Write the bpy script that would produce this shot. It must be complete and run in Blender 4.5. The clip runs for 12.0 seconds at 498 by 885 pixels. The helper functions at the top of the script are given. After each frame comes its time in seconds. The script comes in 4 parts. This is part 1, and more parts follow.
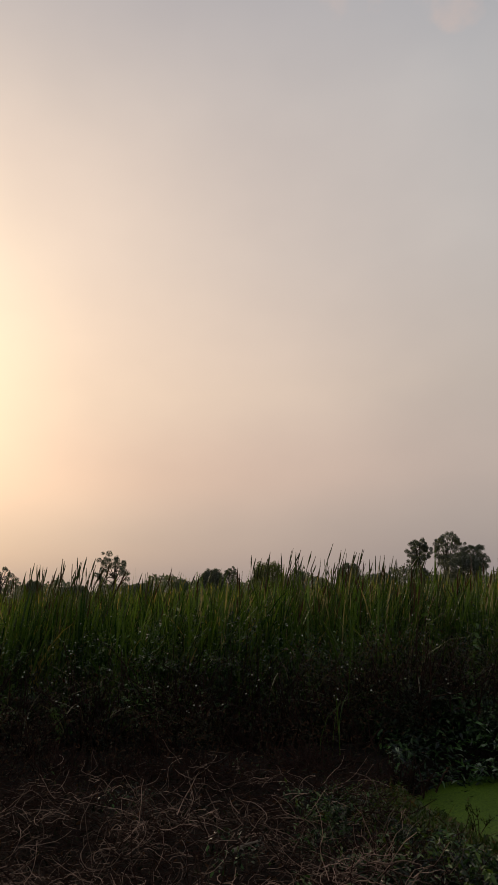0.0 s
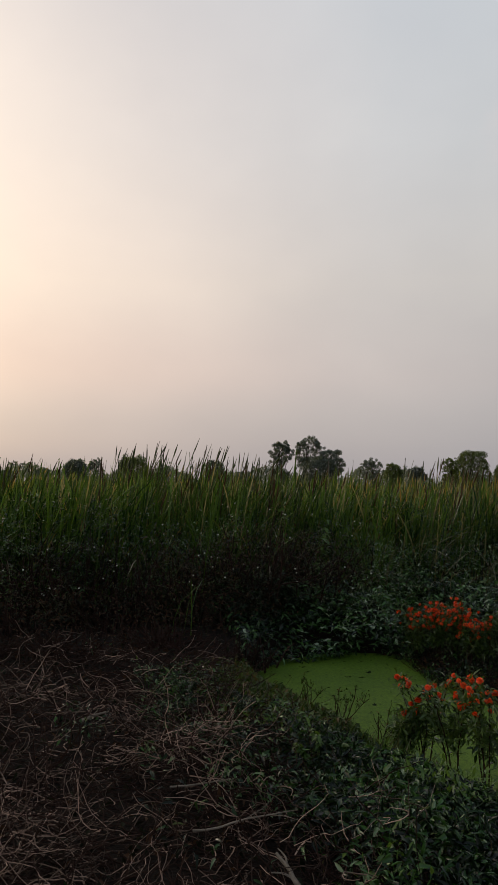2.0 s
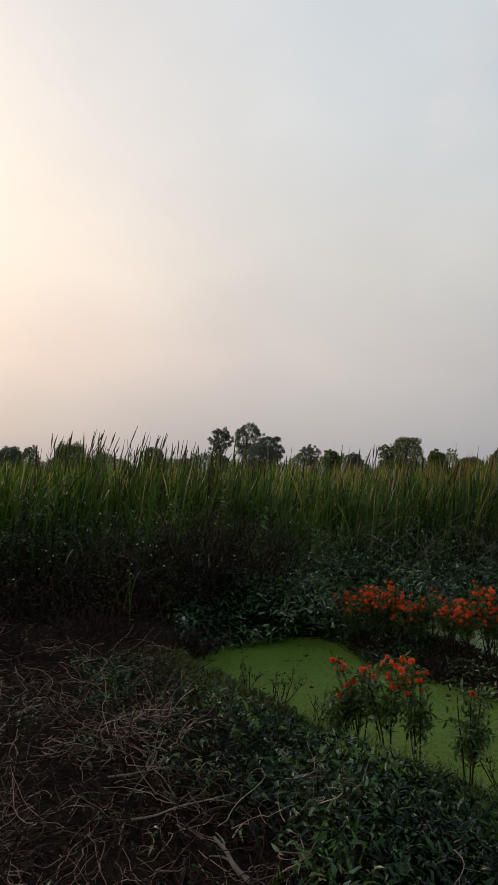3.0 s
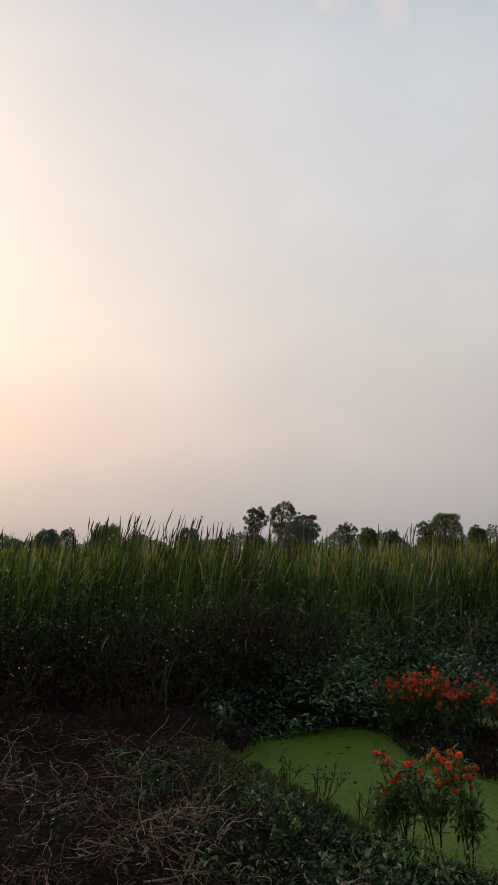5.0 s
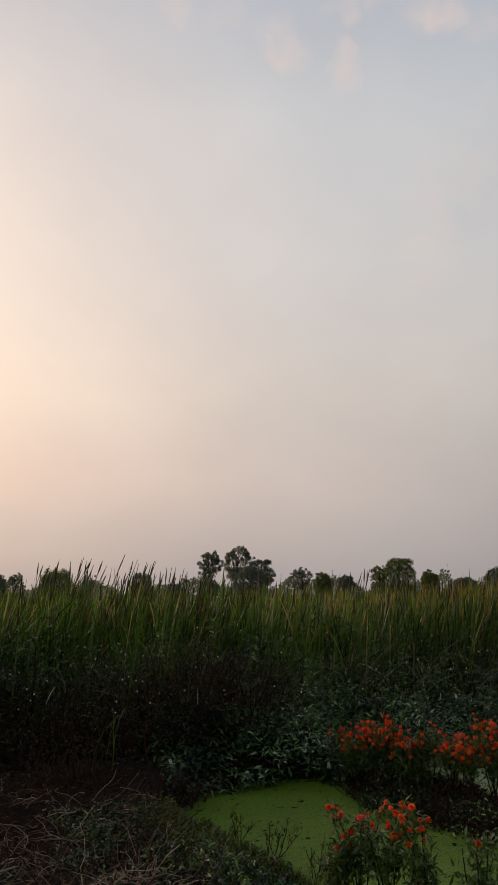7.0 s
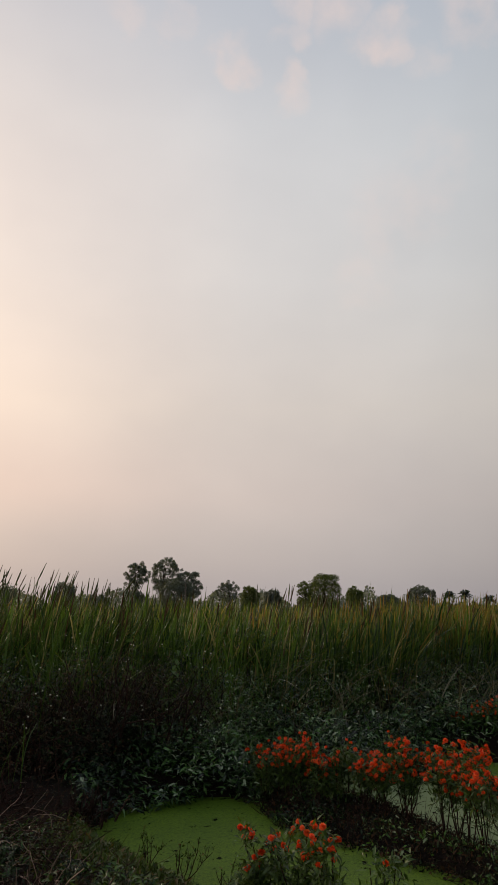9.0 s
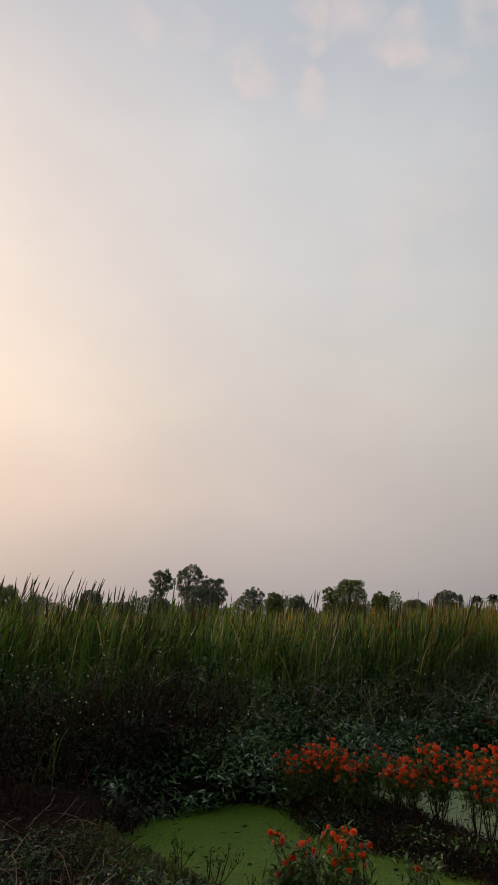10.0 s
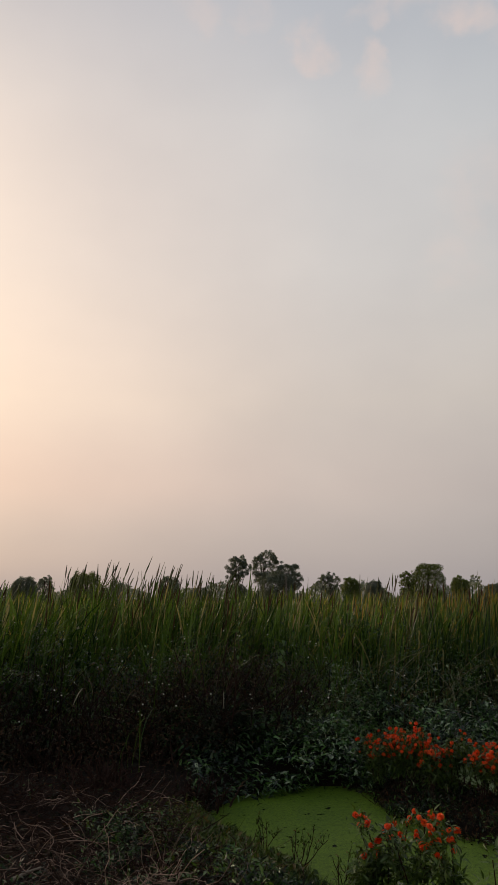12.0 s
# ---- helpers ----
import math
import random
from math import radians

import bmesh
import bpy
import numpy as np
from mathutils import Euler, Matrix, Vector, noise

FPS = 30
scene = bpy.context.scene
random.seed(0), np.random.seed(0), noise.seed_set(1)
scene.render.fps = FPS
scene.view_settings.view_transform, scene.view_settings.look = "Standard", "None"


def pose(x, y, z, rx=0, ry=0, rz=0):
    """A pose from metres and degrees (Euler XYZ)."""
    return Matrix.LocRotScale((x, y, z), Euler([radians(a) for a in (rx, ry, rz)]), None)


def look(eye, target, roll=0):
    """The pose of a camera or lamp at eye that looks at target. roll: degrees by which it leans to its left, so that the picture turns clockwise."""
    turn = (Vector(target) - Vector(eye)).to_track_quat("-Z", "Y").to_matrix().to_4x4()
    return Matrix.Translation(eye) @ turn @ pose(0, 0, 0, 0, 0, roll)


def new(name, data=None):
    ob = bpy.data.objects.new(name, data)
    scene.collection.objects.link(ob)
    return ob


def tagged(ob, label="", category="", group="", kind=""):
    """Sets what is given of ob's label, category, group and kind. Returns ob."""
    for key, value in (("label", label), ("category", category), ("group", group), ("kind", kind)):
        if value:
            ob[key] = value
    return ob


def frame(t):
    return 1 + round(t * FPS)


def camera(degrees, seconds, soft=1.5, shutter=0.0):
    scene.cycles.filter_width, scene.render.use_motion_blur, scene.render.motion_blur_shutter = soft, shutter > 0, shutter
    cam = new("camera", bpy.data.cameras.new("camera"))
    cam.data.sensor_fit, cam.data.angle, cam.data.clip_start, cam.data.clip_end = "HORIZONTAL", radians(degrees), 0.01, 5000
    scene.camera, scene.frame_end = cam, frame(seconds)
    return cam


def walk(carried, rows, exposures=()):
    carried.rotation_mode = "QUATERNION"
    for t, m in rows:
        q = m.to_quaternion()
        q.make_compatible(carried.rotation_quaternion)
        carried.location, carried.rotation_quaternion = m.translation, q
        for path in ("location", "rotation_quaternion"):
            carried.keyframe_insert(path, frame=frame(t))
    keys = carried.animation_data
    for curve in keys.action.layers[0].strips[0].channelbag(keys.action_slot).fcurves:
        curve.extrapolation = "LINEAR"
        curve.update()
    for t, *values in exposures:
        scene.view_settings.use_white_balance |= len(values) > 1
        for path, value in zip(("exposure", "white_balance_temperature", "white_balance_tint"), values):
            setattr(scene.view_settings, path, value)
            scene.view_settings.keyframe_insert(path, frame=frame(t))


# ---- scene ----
cam = camera(40.05, 12.0, soft=0.6)
# seconds, place in metres, turn in degrees
ROWS = [
    (0, -0.003, -0.001, 1.600, 102.158, 2.008, 0.436),
    (0.5, -0.025, 0.017, 1.592, 101.043, 1.244, 2.054),
    (1, -0.025, 0.038, 1.576, 97.749, 0.425, 0.366),
    (1.5, -0.015, 0.075, 1.559, 94.932, -1.210, -5.476),
    (2, 0.012, 0.058, 1.563, 93.396, -0.612, -10.784),
    (2.5, 0.023, 0.068, 1.562, 92.374, -0.418, -14.634),
    (3, 0.020, 0.046, 1.574, 92.325, -0.261, -15.825),
    (3.2, 0.032, 0.033, 1.580, 92.163, -0.171, -15.564),
    (5, 0.012, -0.003, 1.607, 98.915, 0.539, -12.840),
    (5.5, 0.015, -0.012, 1.615, 102.384, 0.873, -12.093),
    (6, 0.014, -0.017, 1.618, 103.351, 1.196, -12.944),
    (6.5, 0.016, -0.023, 1.621, 102.916, 0.991, -13.953),
    (7, 0.024, -0.012, 1.617, 102.560, 0.728, -16.596),
    (7.5, 0.026, -0.016, 1.617, 102.490, 0.289, -19.745),
    (7.7, 0.039, -0.007, 1.600, 102.387, 0.051, -21.000),
    (9.3, 0.071, 0.012, 1.633, 103.817, -0.343, -22.690),
    (9.5, 0.053, -0.002, 1.620, 103.893, -0.111, -22.581),
    (10, 0.050, -0.011, 1.623, 104.091, -0.068, -20.539),
    (10.5, 0.049, 0.001, 1.618, 103.836, 0.180, -19.719),
    (11, 0.063, -0.002, 1.612, 104.137, 1.740, -17.950),
    (11.5, 0.048, 0.006, 1.611, 103.181, 0.560, -15.591),
    (12, 0.045, 0.015, 1.610, 102.923, 0.174, -14.341),
]
EXPOSURES = [(0.0, -0.42, 6850, 10.5), (1.0, -0.48, 6750, 9.5), (1.5, -0.24, 6380, 8), (2.0, -0.07, 6220, 6), (3.0, 0.11, 6150, 3.5), (5.0, 0.04, 6350, 7), (5.5, -0.06, 6550, 9), (6.5, -0.10, 6600, 9), (7.5, -0.04, 6650, 9), (9.5, 0.02, 6600, 8.5), (10.5, -0.05, 6650, 8.5), (12.0, -0.10, 6700, 8.5)]
walk(cam, [(t, pose(x, y, z, rx, ry, rz)) for t, x, y, z, rx, ry, rz in ROWS], EXPOSURES)

# ---- world and sun: hazy evening, a low sun veiled by haze ----
SUN_AZ, SUN_EL = -32.0, 19.0        # degrees, clockwise from +y, and up
sun_dir = Vector((math.sin(radians(SUN_AZ)) * math.cos(radians(SUN_EL)),
                  math.cos(radians(SUN_AZ)) * math.cos(radians(SUN_EL)), math.sin(radians(SUN_EL))))


def lin(r, g, b):
    """A linear colour from 8-bit display values."""
    return tuple((c / 255 / 12.92 if c < 10.3 else ((c / 255 + 0.055) / 1.055) ** 2.4) for c in (r, g, b)) + (1.0,)


def ramp(nt, stops, ease="EASE"):
    nd = nt.nodes.new("ShaderNodeValToRGB")
    nd.color_ramp.interpolation = ease
    els = nd.color_ramp.elements
    while len(els) < len(stops):
        els.new(0.5)
    for e, (p, c) in zip(els, stops):
        e.position, e.color = p, c if len(c) == 4 else (*c, 1)
    return nd


def math_node(nt, op, a, b=None, clamp=False):
    nd = nt.nodes.new("ShaderNodeMath")
    nd.operation, nd.use_clamp = op, clamp
    for i, v in enumerate((a, b)):
        if v is None:
            continue
        if isinstance(v, (int, float)):
            nd.inputs[i].default_value = v
        else:
            nt.links.new(v, nd.inputs[i])
    return nd.outputs[0]


def mix_colour(nt, a, b, fac, mode="MIX"):
    nd = nt.nodes.new("ShaderNodeMix")
    nd.data_type, nd.blend_type = "RGBA", mode
    for i, v in ((0, fac), (6, a), (7, b)):
        if isinstance(v, (int, float)):
            nd.inputs[i].default_value = v
        elif isinstance(v, tuple):
            nd.inputs[i].default_value = v if len(v) == 4 else (*v, 1)
        else:
            nt.links.new(v, nd.inputs[i])
    return nd.outputs[2]


def build_world():
    w = bpy.data.worlds.new("evening_sky")
    scene.world = w
    w.use_nodes = True
    nt = w.node_tree
    nt.nodes.clear()
    co = nt.nodes.new("ShaderNodeTexCoord")
    nrm = nt.nodes.new("ShaderNodeVectorMath")
    nrm.operation = "NORMALIZE"
    nt.links.new(co.outputs["Generated"], nrm.inputs[0])
    sep = nt.nodes.new("ShaderNodeSeparateXYZ")
    nt.links.new(nrm.outputs[0], sep.inputs[0])
    # haze by height above the horizon (sine of the elevation)
    haze = ramp(nt, HAZE, "LINEAR")
    nt.links.new(sep.outputs[2], haze.inputs[0])
    dot = nt.nodes.new("ShaderNodeVectorMath")
    dot.operation = "DOT_PRODUCT"
    nt.links.new(nrm.outputs[0], dot.inputs[0])
    dot.inputs[1].default_value = sun_dir
    angle = math_node(nt, "MULTIPLY", math_node(nt, "ARCCOSINE", dot.outputs["Value"]), 1 / math.pi)
    around = ramp(nt, AROUND, "LINEAR")      # dimmer and bluer away from the sun
    nt.links.new(angle, around.inputs[0])
    base = mix_colour(nt, haze.outputs[0], around.outputs[0], 1.0, "MULTIPLY")
    glow = ramp(nt, GLOW, "LINEAR")
    nt.links.new(angle, glow.inputs[0])
    # thick haze near the ground swallows the glow
    low = ramp(nt, [(0.0, (0.18, 0.15, 0.13)), (0.07, (0.42, 0.34, 0.30)), (0.17, (1.02, 0.83, 0.69)), (0.28, (1, 1, 1)), (0.55, (1, 1, 1)), (0.75, (0.7, 0.75, 0.8)), (1.0, (0.5, 0.55, 0.6))], "EASE")
    nt.links.new(sep.outputs[2], low.inputs[0])
    lit = mix_colour(nt, glow.outputs[0], low.outputs[0], 1.0, "MULTIPLY")
    summed = mix_colour(nt, base, lit, 1.0, "ADD")
    # clear air above the haze
    sky = nt.nodes.new("ShaderNodeTexSky")
    sky.sky_type, sky.sun_disc = "NISHITA", False
    sky.sun_elevation, sky.sun_rotation = radians(SUN_EL), radians(SUN_AZ)
    sky.dust_density, sky.air_density = 4.0, 1.2
    clear = mix_colour(nt, (0, 0, 0), sky.outputs[0], 0.012)
    summed = mix_colour(nt, summed, clear, 1.0, "ADD")
    # thin pink puffs of cloud, each in its own part of the sky, with ragged edges
    mp = nt.nodes.new("ShaderNodeMapping")
    mp.inputs["Scale"].default_value = (1.0, 1.0, 1.5)
    nt.links.new(nrm.outputs[0], mp.inputs[0])
    ns = nt.nodes.new("ShaderNodeTexNoise")
    ns.inputs["Scale"].default_value, ns.inputs["Detail"].default_value = 13.0, 6.0
    ns.inputs["Roughness"].default_value = 0.55
    nt.links.new(nrm.outputs[0], ns.inputs[0])
    warp = nt.nodes.new("ShaderNodeVectorMath")
    warp.operation = "MULTIPLY_ADD"
    nt.links.new(ns.outputs["Color"], warp.inputs[0])
    warp.inputs[1].default_value, warp.inputs[2].default_value = (0.11, 0.11, 0.11), (-0.055, -0.055, -0.055)
    ragged = nt.nodes.new("ShaderNodeVectorMath")
    ragged.operation = "ADD"
    nt.links.new(nrm.outputs[0], ragged.inputs[0])
    nt.links.new(warp.outputs[0], ragged.inputs[1])
    unit_way = nt.nodes.new("ShaderNodeVectorMath")
    unit_way.operation = "NORMALIZE"
    nt.links.new(ragged.outputs[0], unit_way.inputs[0])
    cover = None
    for c_az, c_el, size, amount in PUFFS:
        near = nt.nodes.new("ShaderNodeVectorMath")
        near.operation = "DOT_PRODUCT"
        nt.links.new(unit_way.outputs[0], near.inputs[0])
        a, e = radians(c_az), radians(c_el)
        near.inputs[1].default_value = (math.sin(a) * math.cos(e), math.cos(a) * math.cos(e), math.sin(e))
        soft = nt.nodes.new("ShaderNodeMapRange")
        soft.interpolation_type = "SMOOTHSTEP"
        nt.links.new(near.outputs["Value"], soft.inputs[0])
        soft.inputs[1].default_value, soft.inputs[2].default_value = math.cos(radians(size)), 1.0
        soft.inputs[3].default_value, soft.inputs[4].default_value = 0.0, amount
        cover = soft.outputs[0] if cover is None else math_node(nt, "MAXIMUM", cover, soft.outputs[0])
    grain = nt.nodes.new("ShaderNodeTexNoise")
    grain.inputs["Scale"].default_value, grain.inputs["Detail"].default_value = 22.0, 5.0
    nt.links.new(nrm.outputs[0], grain.inputs[0])
    broken = math_node(nt, "MULTIPLY", math_node(nt, "SUBTRACT", grain.outputs[0], 0.30), 2.6, clamp=True)
    cover = math_node(nt, "MULTIPLY", cover, broken, clamp=True)
    veil = nt.nodes.new("ShaderNodeTexNoise")      # broad smoky unevenness of the haze
    veil.inputs["Scale"].default_value, veil.inputs["Detail"].default_value = 3.2, 4.0
    nt.links.new(mp.outputs[0], veil.inputs[0])
    summed = mix_colour(nt, summed, mix_colour(nt, (0.86, 0.87, 0.89), (1.12, 1.11, 1.09), veil.outputs[0]), 1.0, "MULTIPLY")
    col = mix_colour(nt, summed, lin(236, 212, 204), cover)
    bg = nt.nodes.new("ShaderNodeBackground")
    bg.inputs[1].default_value = 1.0
    nt.links.new(col, bg.inputs[0])
    out = nt.nodes.new("ShaderNodeOutputWorld")
    nt.links.new(bg.outputs[0], out.inputs[0])


# azimuth, elevation, radius in degrees, thickness
PUFFS = [(20.3, 43.1, 1.9, 0.50), (21.5, 42.5, 1.5, 0.28), (26.7, 46.2, 1.9, 0.43), (26.9, 44.2, 1.6, 0.36), (26.6, 40.9, 1.8, 0.40), (35.0, 43.6, 2.6, 0.50), (38.9, 41.9, 1.8, 0.25),
         (31.0, 46.6, 2.9, 0.43), (44.4, 44.4, 3.2, 0.43), (9.4, 45.0, 1.8, 0.29), (14.4, 44.7, 1.8, 0.27), (36.0, 31.2, 5.0, 0.23), (32.2, 26.8, 3.2, 0.18), (40.0, 35.0, 3.2, 0.18),
         (22.0, 52.0, 5.0, 0.36), (38.0, 52.0, 6.0, 0.43), (52.0, 47.0, 5.0, 0.36)]
HAZE = [(0.0, lin(173, 162, 163)), (0.05, lin(180, 168, 167)), (0.15, lin(197, 182, 177)), (0.28, lin(210, 197, 189)),
        (0.45, lin(210, 204, 202)), (0.62, lin(201, 200, 203)), (0.78, lin(176, 181, 193)), (1.0, lin(105, 117, 138))]
AROUND = [(0.0, (1.0, 0.98, 0.95)), (0.2, (0.99, 1.0, 1.0)), (0.36, (0.88, 0.93, 0.96)), (0.5, (0.64, 0.68, 0.70)), (0.7, (0.52, 0.56, 0.59)), (1.0, (0.45, 0.49, 0.52))]
GLOW = [(0.0, (0.58, 0.38, 0.17)), (0.05, (0.44, 0.27, 0.115)), (0.10, (0.325, 0.18, 0.08)), (0.18, (0.185, 0.098, 0.045)), (0.28, (0.05, 0.03, 0.02)), (0.40, (0, 0, 0)), (1.0, (0, 0, 0))]
build_world()

sun_data = bpy.data.lights.new("sun", "SUN")
sun_data.energy, sun_data.angle, sun_data.color = 0.7, radians(12), (1.0, 0.82, 0.6)
sun = new("sun", sun_data)
sun.matrix_world = look(sun_dir * 50, (0, 0, 0))


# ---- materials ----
def leaf_material(name, dark, light, dry=None, dry_glint_share=0.0, rough=0.45, translucency=0.3, patch=0.6, gloss=0.5, skew=1.0):
    """Foliage: colour varies leaf by leaf and in patches of the place; dry colours dry leaves, on weeds and shrubs
    painted glints; light shines through.
    """
    m = bpy.data.materials.new(name)
    m.use_nodes = True
    nt = m.node_tree
    bs = nt.nodes["Principled BSDF"]
    out = nt.nodes["Material Output"]
    geo = nt.nodes.new("ShaderNodeNewGeometry")
    ns = nt.nodes.new("ShaderNodeTexNoise")
    ns.inputs["Scale"].default_value, ns.inputs["Detail"].default_value = patch, 3
    nt.links.new(geo.outputs["Position"], ns.inputs[0])
    f = math_node(nt, "ADD", math_node(nt, "MULTIPLY", geo.outputs["Random Per Island"], 0.85),
                  math_node(nt, "MULTIPLY", math_node(nt, "SUBTRACT", ns.outputs[0], 0.42), 1.2), clamp=True)
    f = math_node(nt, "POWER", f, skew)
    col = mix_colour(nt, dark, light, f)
    if dry:
        wn = nt.nodes.new("ShaderNodeTexWhiteNoise")
        wn.noise_dimensions = "1D"
        nt.links.new(geo.outputs["Random Per Island"], wn.inputs["W"])
        pick = math_node(nt, "LESS_THAN", math_node(nt, "SUBTRACT", wn.outputs[0], math_node(nt, "MULTIPLY", math_node(nt, "SUBTRACT", ns.outputs[0], 0.5), 0.8)), dry_glint_share)
        col = mix_colour(nt, col, dry, pick)
    fine = nt.nodes.new("ShaderNodeTexNoise")
    fine.inputs["Scale"].default_value, fine.inputs["Detail"].default_value = 60, 2
    nt.links.new(geo.outputs["Position"], fine.inputs[0])
    col = mix_colour(nt, col, mix_colour(nt, (0.6, 0.6, 0.6), (1.35, 1.3, 1.2), fine.outputs[0]), 1.0, "MULTIPLY")
    nt.links.new(col, bs.inputs["Base Color"])
    nt.links.new(math_node(nt, "ADD", math_node(nt, "MULTIPLY", fine.outputs[0], 0.25), rough - 0.19), bs.inputs["Roughness"])
    bs.inputs["Specular IOR Level"].default_value = gloss
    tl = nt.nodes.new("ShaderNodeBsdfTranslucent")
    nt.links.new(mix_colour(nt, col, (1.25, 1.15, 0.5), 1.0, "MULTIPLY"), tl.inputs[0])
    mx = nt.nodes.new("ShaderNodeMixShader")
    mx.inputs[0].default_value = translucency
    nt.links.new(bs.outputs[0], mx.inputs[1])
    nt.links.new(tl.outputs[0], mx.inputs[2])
    nt.links.new(mx.outputs[0], out.inputs[0])
    return m


def rough_material(name, a, b, scale=4.0, rough=0.85, bump=0.4, island=0.0, fine_scale=60.0, skew=1.0):
    """Soil, bark, dry stems: two colours in noise of two scales, with fine relief."""
    m = bpy.data.materials.new(name)
    m.use_nodes = True
    nt = m.node_tree
    bs = nt.nodes["Principled BSDF"]
    geo = nt.nodes.new("ShaderNodeNewGeometry")
    n1 = nt.nodes.new("ShaderNodeTexNoise")
    n1.inputs["Scale"].default_value, n1.inputs["Detail"].default_value = scale, 6
    n2 = nt.nodes.new("ShaderNodeTexNoise")
    n2.inputs["Scale"].default_value, n2.inputs["Detail"].default_value = fine_scale, 4
    for n in (n1, n2):
        nt.links.new(geo.outputs["Position"], n.inputs[0])
    f = math_node(nt, "ADD", math_node(nt, "MULTIPLY", n1.outputs[0], 1.0 - island), math_node(nt, "MULTIPLY", math_node(nt, "POWER", geo.outputs["Random Per Island"], skew), island), clamp=True)
    col = mix_colour(nt, a, b, f)
    col = mix_colour(nt, col, mix_colour(nt, (0.5, 0.5, 0.5), (1.5, 1.45, 1.4), n2.outputs[0]), 1.0, "MULTIPLY")
    nt.links.new(col, bs.inputs["Base Color"])
    bs.inputs["Roughness"].default_value = rough
    bs.inputs["Specular IOR Level"].default_value = 0.12
    bp = nt.nodes.new("ShaderNodeBump")
    bp.inputs["Strength"].default_value, bp.inputs["Distance"].default_value = bump, 0.02
    nt.links.new(n2.outputs[0], bp.inputs["Height"])
    nt.links.new(bp.outputs[0], bs.inputs["Normal"])
    return m


def duckweed_material():
    """Still water under a green film of tiny floating leaves, with darker drifts and small open gaps."""
    m = bpy.data.materials.new("duckweed_water")
    m.use_nodes = True
    nt = m.node_tree
    bs = nt.nodes["Principled BSDF"]
    geo = nt.nodes.new("ShaderNodeNewGeometry")
    big = nt.nodes.new("ShaderNodeTexNoise")
    big.inputs["Scale"].default_value, big.inputs["Detail"].default_value = 1.6, 5
    vor = nt.nodes.new("ShaderNodeTexVoronoi")
    vor.inputs["Scale"].default_value = 140
    gap = nt.nodes.new("ShaderNodeTexNoise")
    gap.inputs["Scale"].default_value, gap.inputs["Detail"].default_value = 9, 6
    for n in (big, vor, gap):
        nt.links.new(geo.outputs["Position"], n.inputs[0])
    sep = nt.nodes.new("ShaderNodeSeparateXYZ")
    nt.links.new(geo.outputs["Position"], sep.inputs[0])
    col = mix_colour(nt, (0.057, 0.115, 0.011), (0.119, 0.195, 0.019), big.outputs[0])
    col = mix_colour(nt, col, mix_colour(nt, (0.55, 0.6, 0.55), (1.5, 1.4, 1.3), vor.outputs["Color"]), 1.0, "MULTIPLY")
    speck = nt.nodes.new("ShaderNodeTexNoise")
    speck.inputs["Scale"].default_value, speck.inputs["Detail"].default_value = 34, 5
    speck.inputs["Roughness"].default_value = 0.7
    nt.links.new(geo.outputs["Position"], speck.inputs[0])
    grain = ramp(nt, [(0.0, (0.25, 0.28, 0.25)), (0.38, (0.45, 0.5, 0.45)), (0.46, (1, 1, 1)), (0.6, (1.05, 1.0, 0.9)), (1.0, (1.5, 1.35, 1.1))], "LINEAR")
    nt.links.new(speck.outputs[0], grain.inputs[0])
    col = mix_colour(nt, col, grain.outputs[0], 1.0, "MULTIPLY")
    # the film is paler on the ditch beyond the flower bed, and broken by small gaps
    east = math_node(nt, "MULTIPLY", math_node(nt, "SUBTRACT", math_node(nt, "ABSOLUTE", math_node(nt, "SUBTRACT", sep.outputs[0], 4.75)), 0.75), -3.0, clamp=True)
    east = math_node(nt, "MULTIPLY", east, math_node(nt, "MULTIPLY", math_node(nt, "SUBTRACT", sep.outputs[1], 3.9), 2.0, clamp=True))
    col = mix_colour(nt, col, mix_colour(nt, (0.16, 0.21, 0.09), (0.28, 0.33, 0.17), big.outputs[0]), math_node(nt, "MULTIPLY", east, 0.85))
    thr = math_node(nt, "ADD", math_node(nt, "MULTIPLY", east, 0.02), 0.36)
    hole = math_node(nt, "LESS_THAN", math_node(nt, "ADD", gap.outputs[0], math_node(nt, "MULTIPLY", vor.outputs["Distance"], 0.06)), thr)
    col = mix_colour(nt, col, (0.012, 0.016, 0.010), hole)
    nt.links.new(col, bs.inputs["Base Color"])
    nt.links.new(math_node(nt, "SUBTRACT", 0.62, math_node(nt, "MULTIPLY", hole, 0.54)), bs.inputs["Roughness"])
    nt.links.new(math_node(nt, "ADD", math_node(nt, "MULTIPLY", hole, 0.4), 0.12), bs.inputs["Specular IOR Level"])
    bp = nt.nodes.new("ShaderNodeBump")
    bp.inputs["Strength"].default_value, bp.inputs["Distance"].default_value = 0.25, 0.003
    nt.links.new(math_node(nt, "MULTIPLY", vor.outputs["Distance"], math_node(nt, "SUBTRACT", 1.0, hole)), bp.inputs["Height"])
    nt.links.new(bp.outputs[0], bs.inputs["Normal"])
    return m


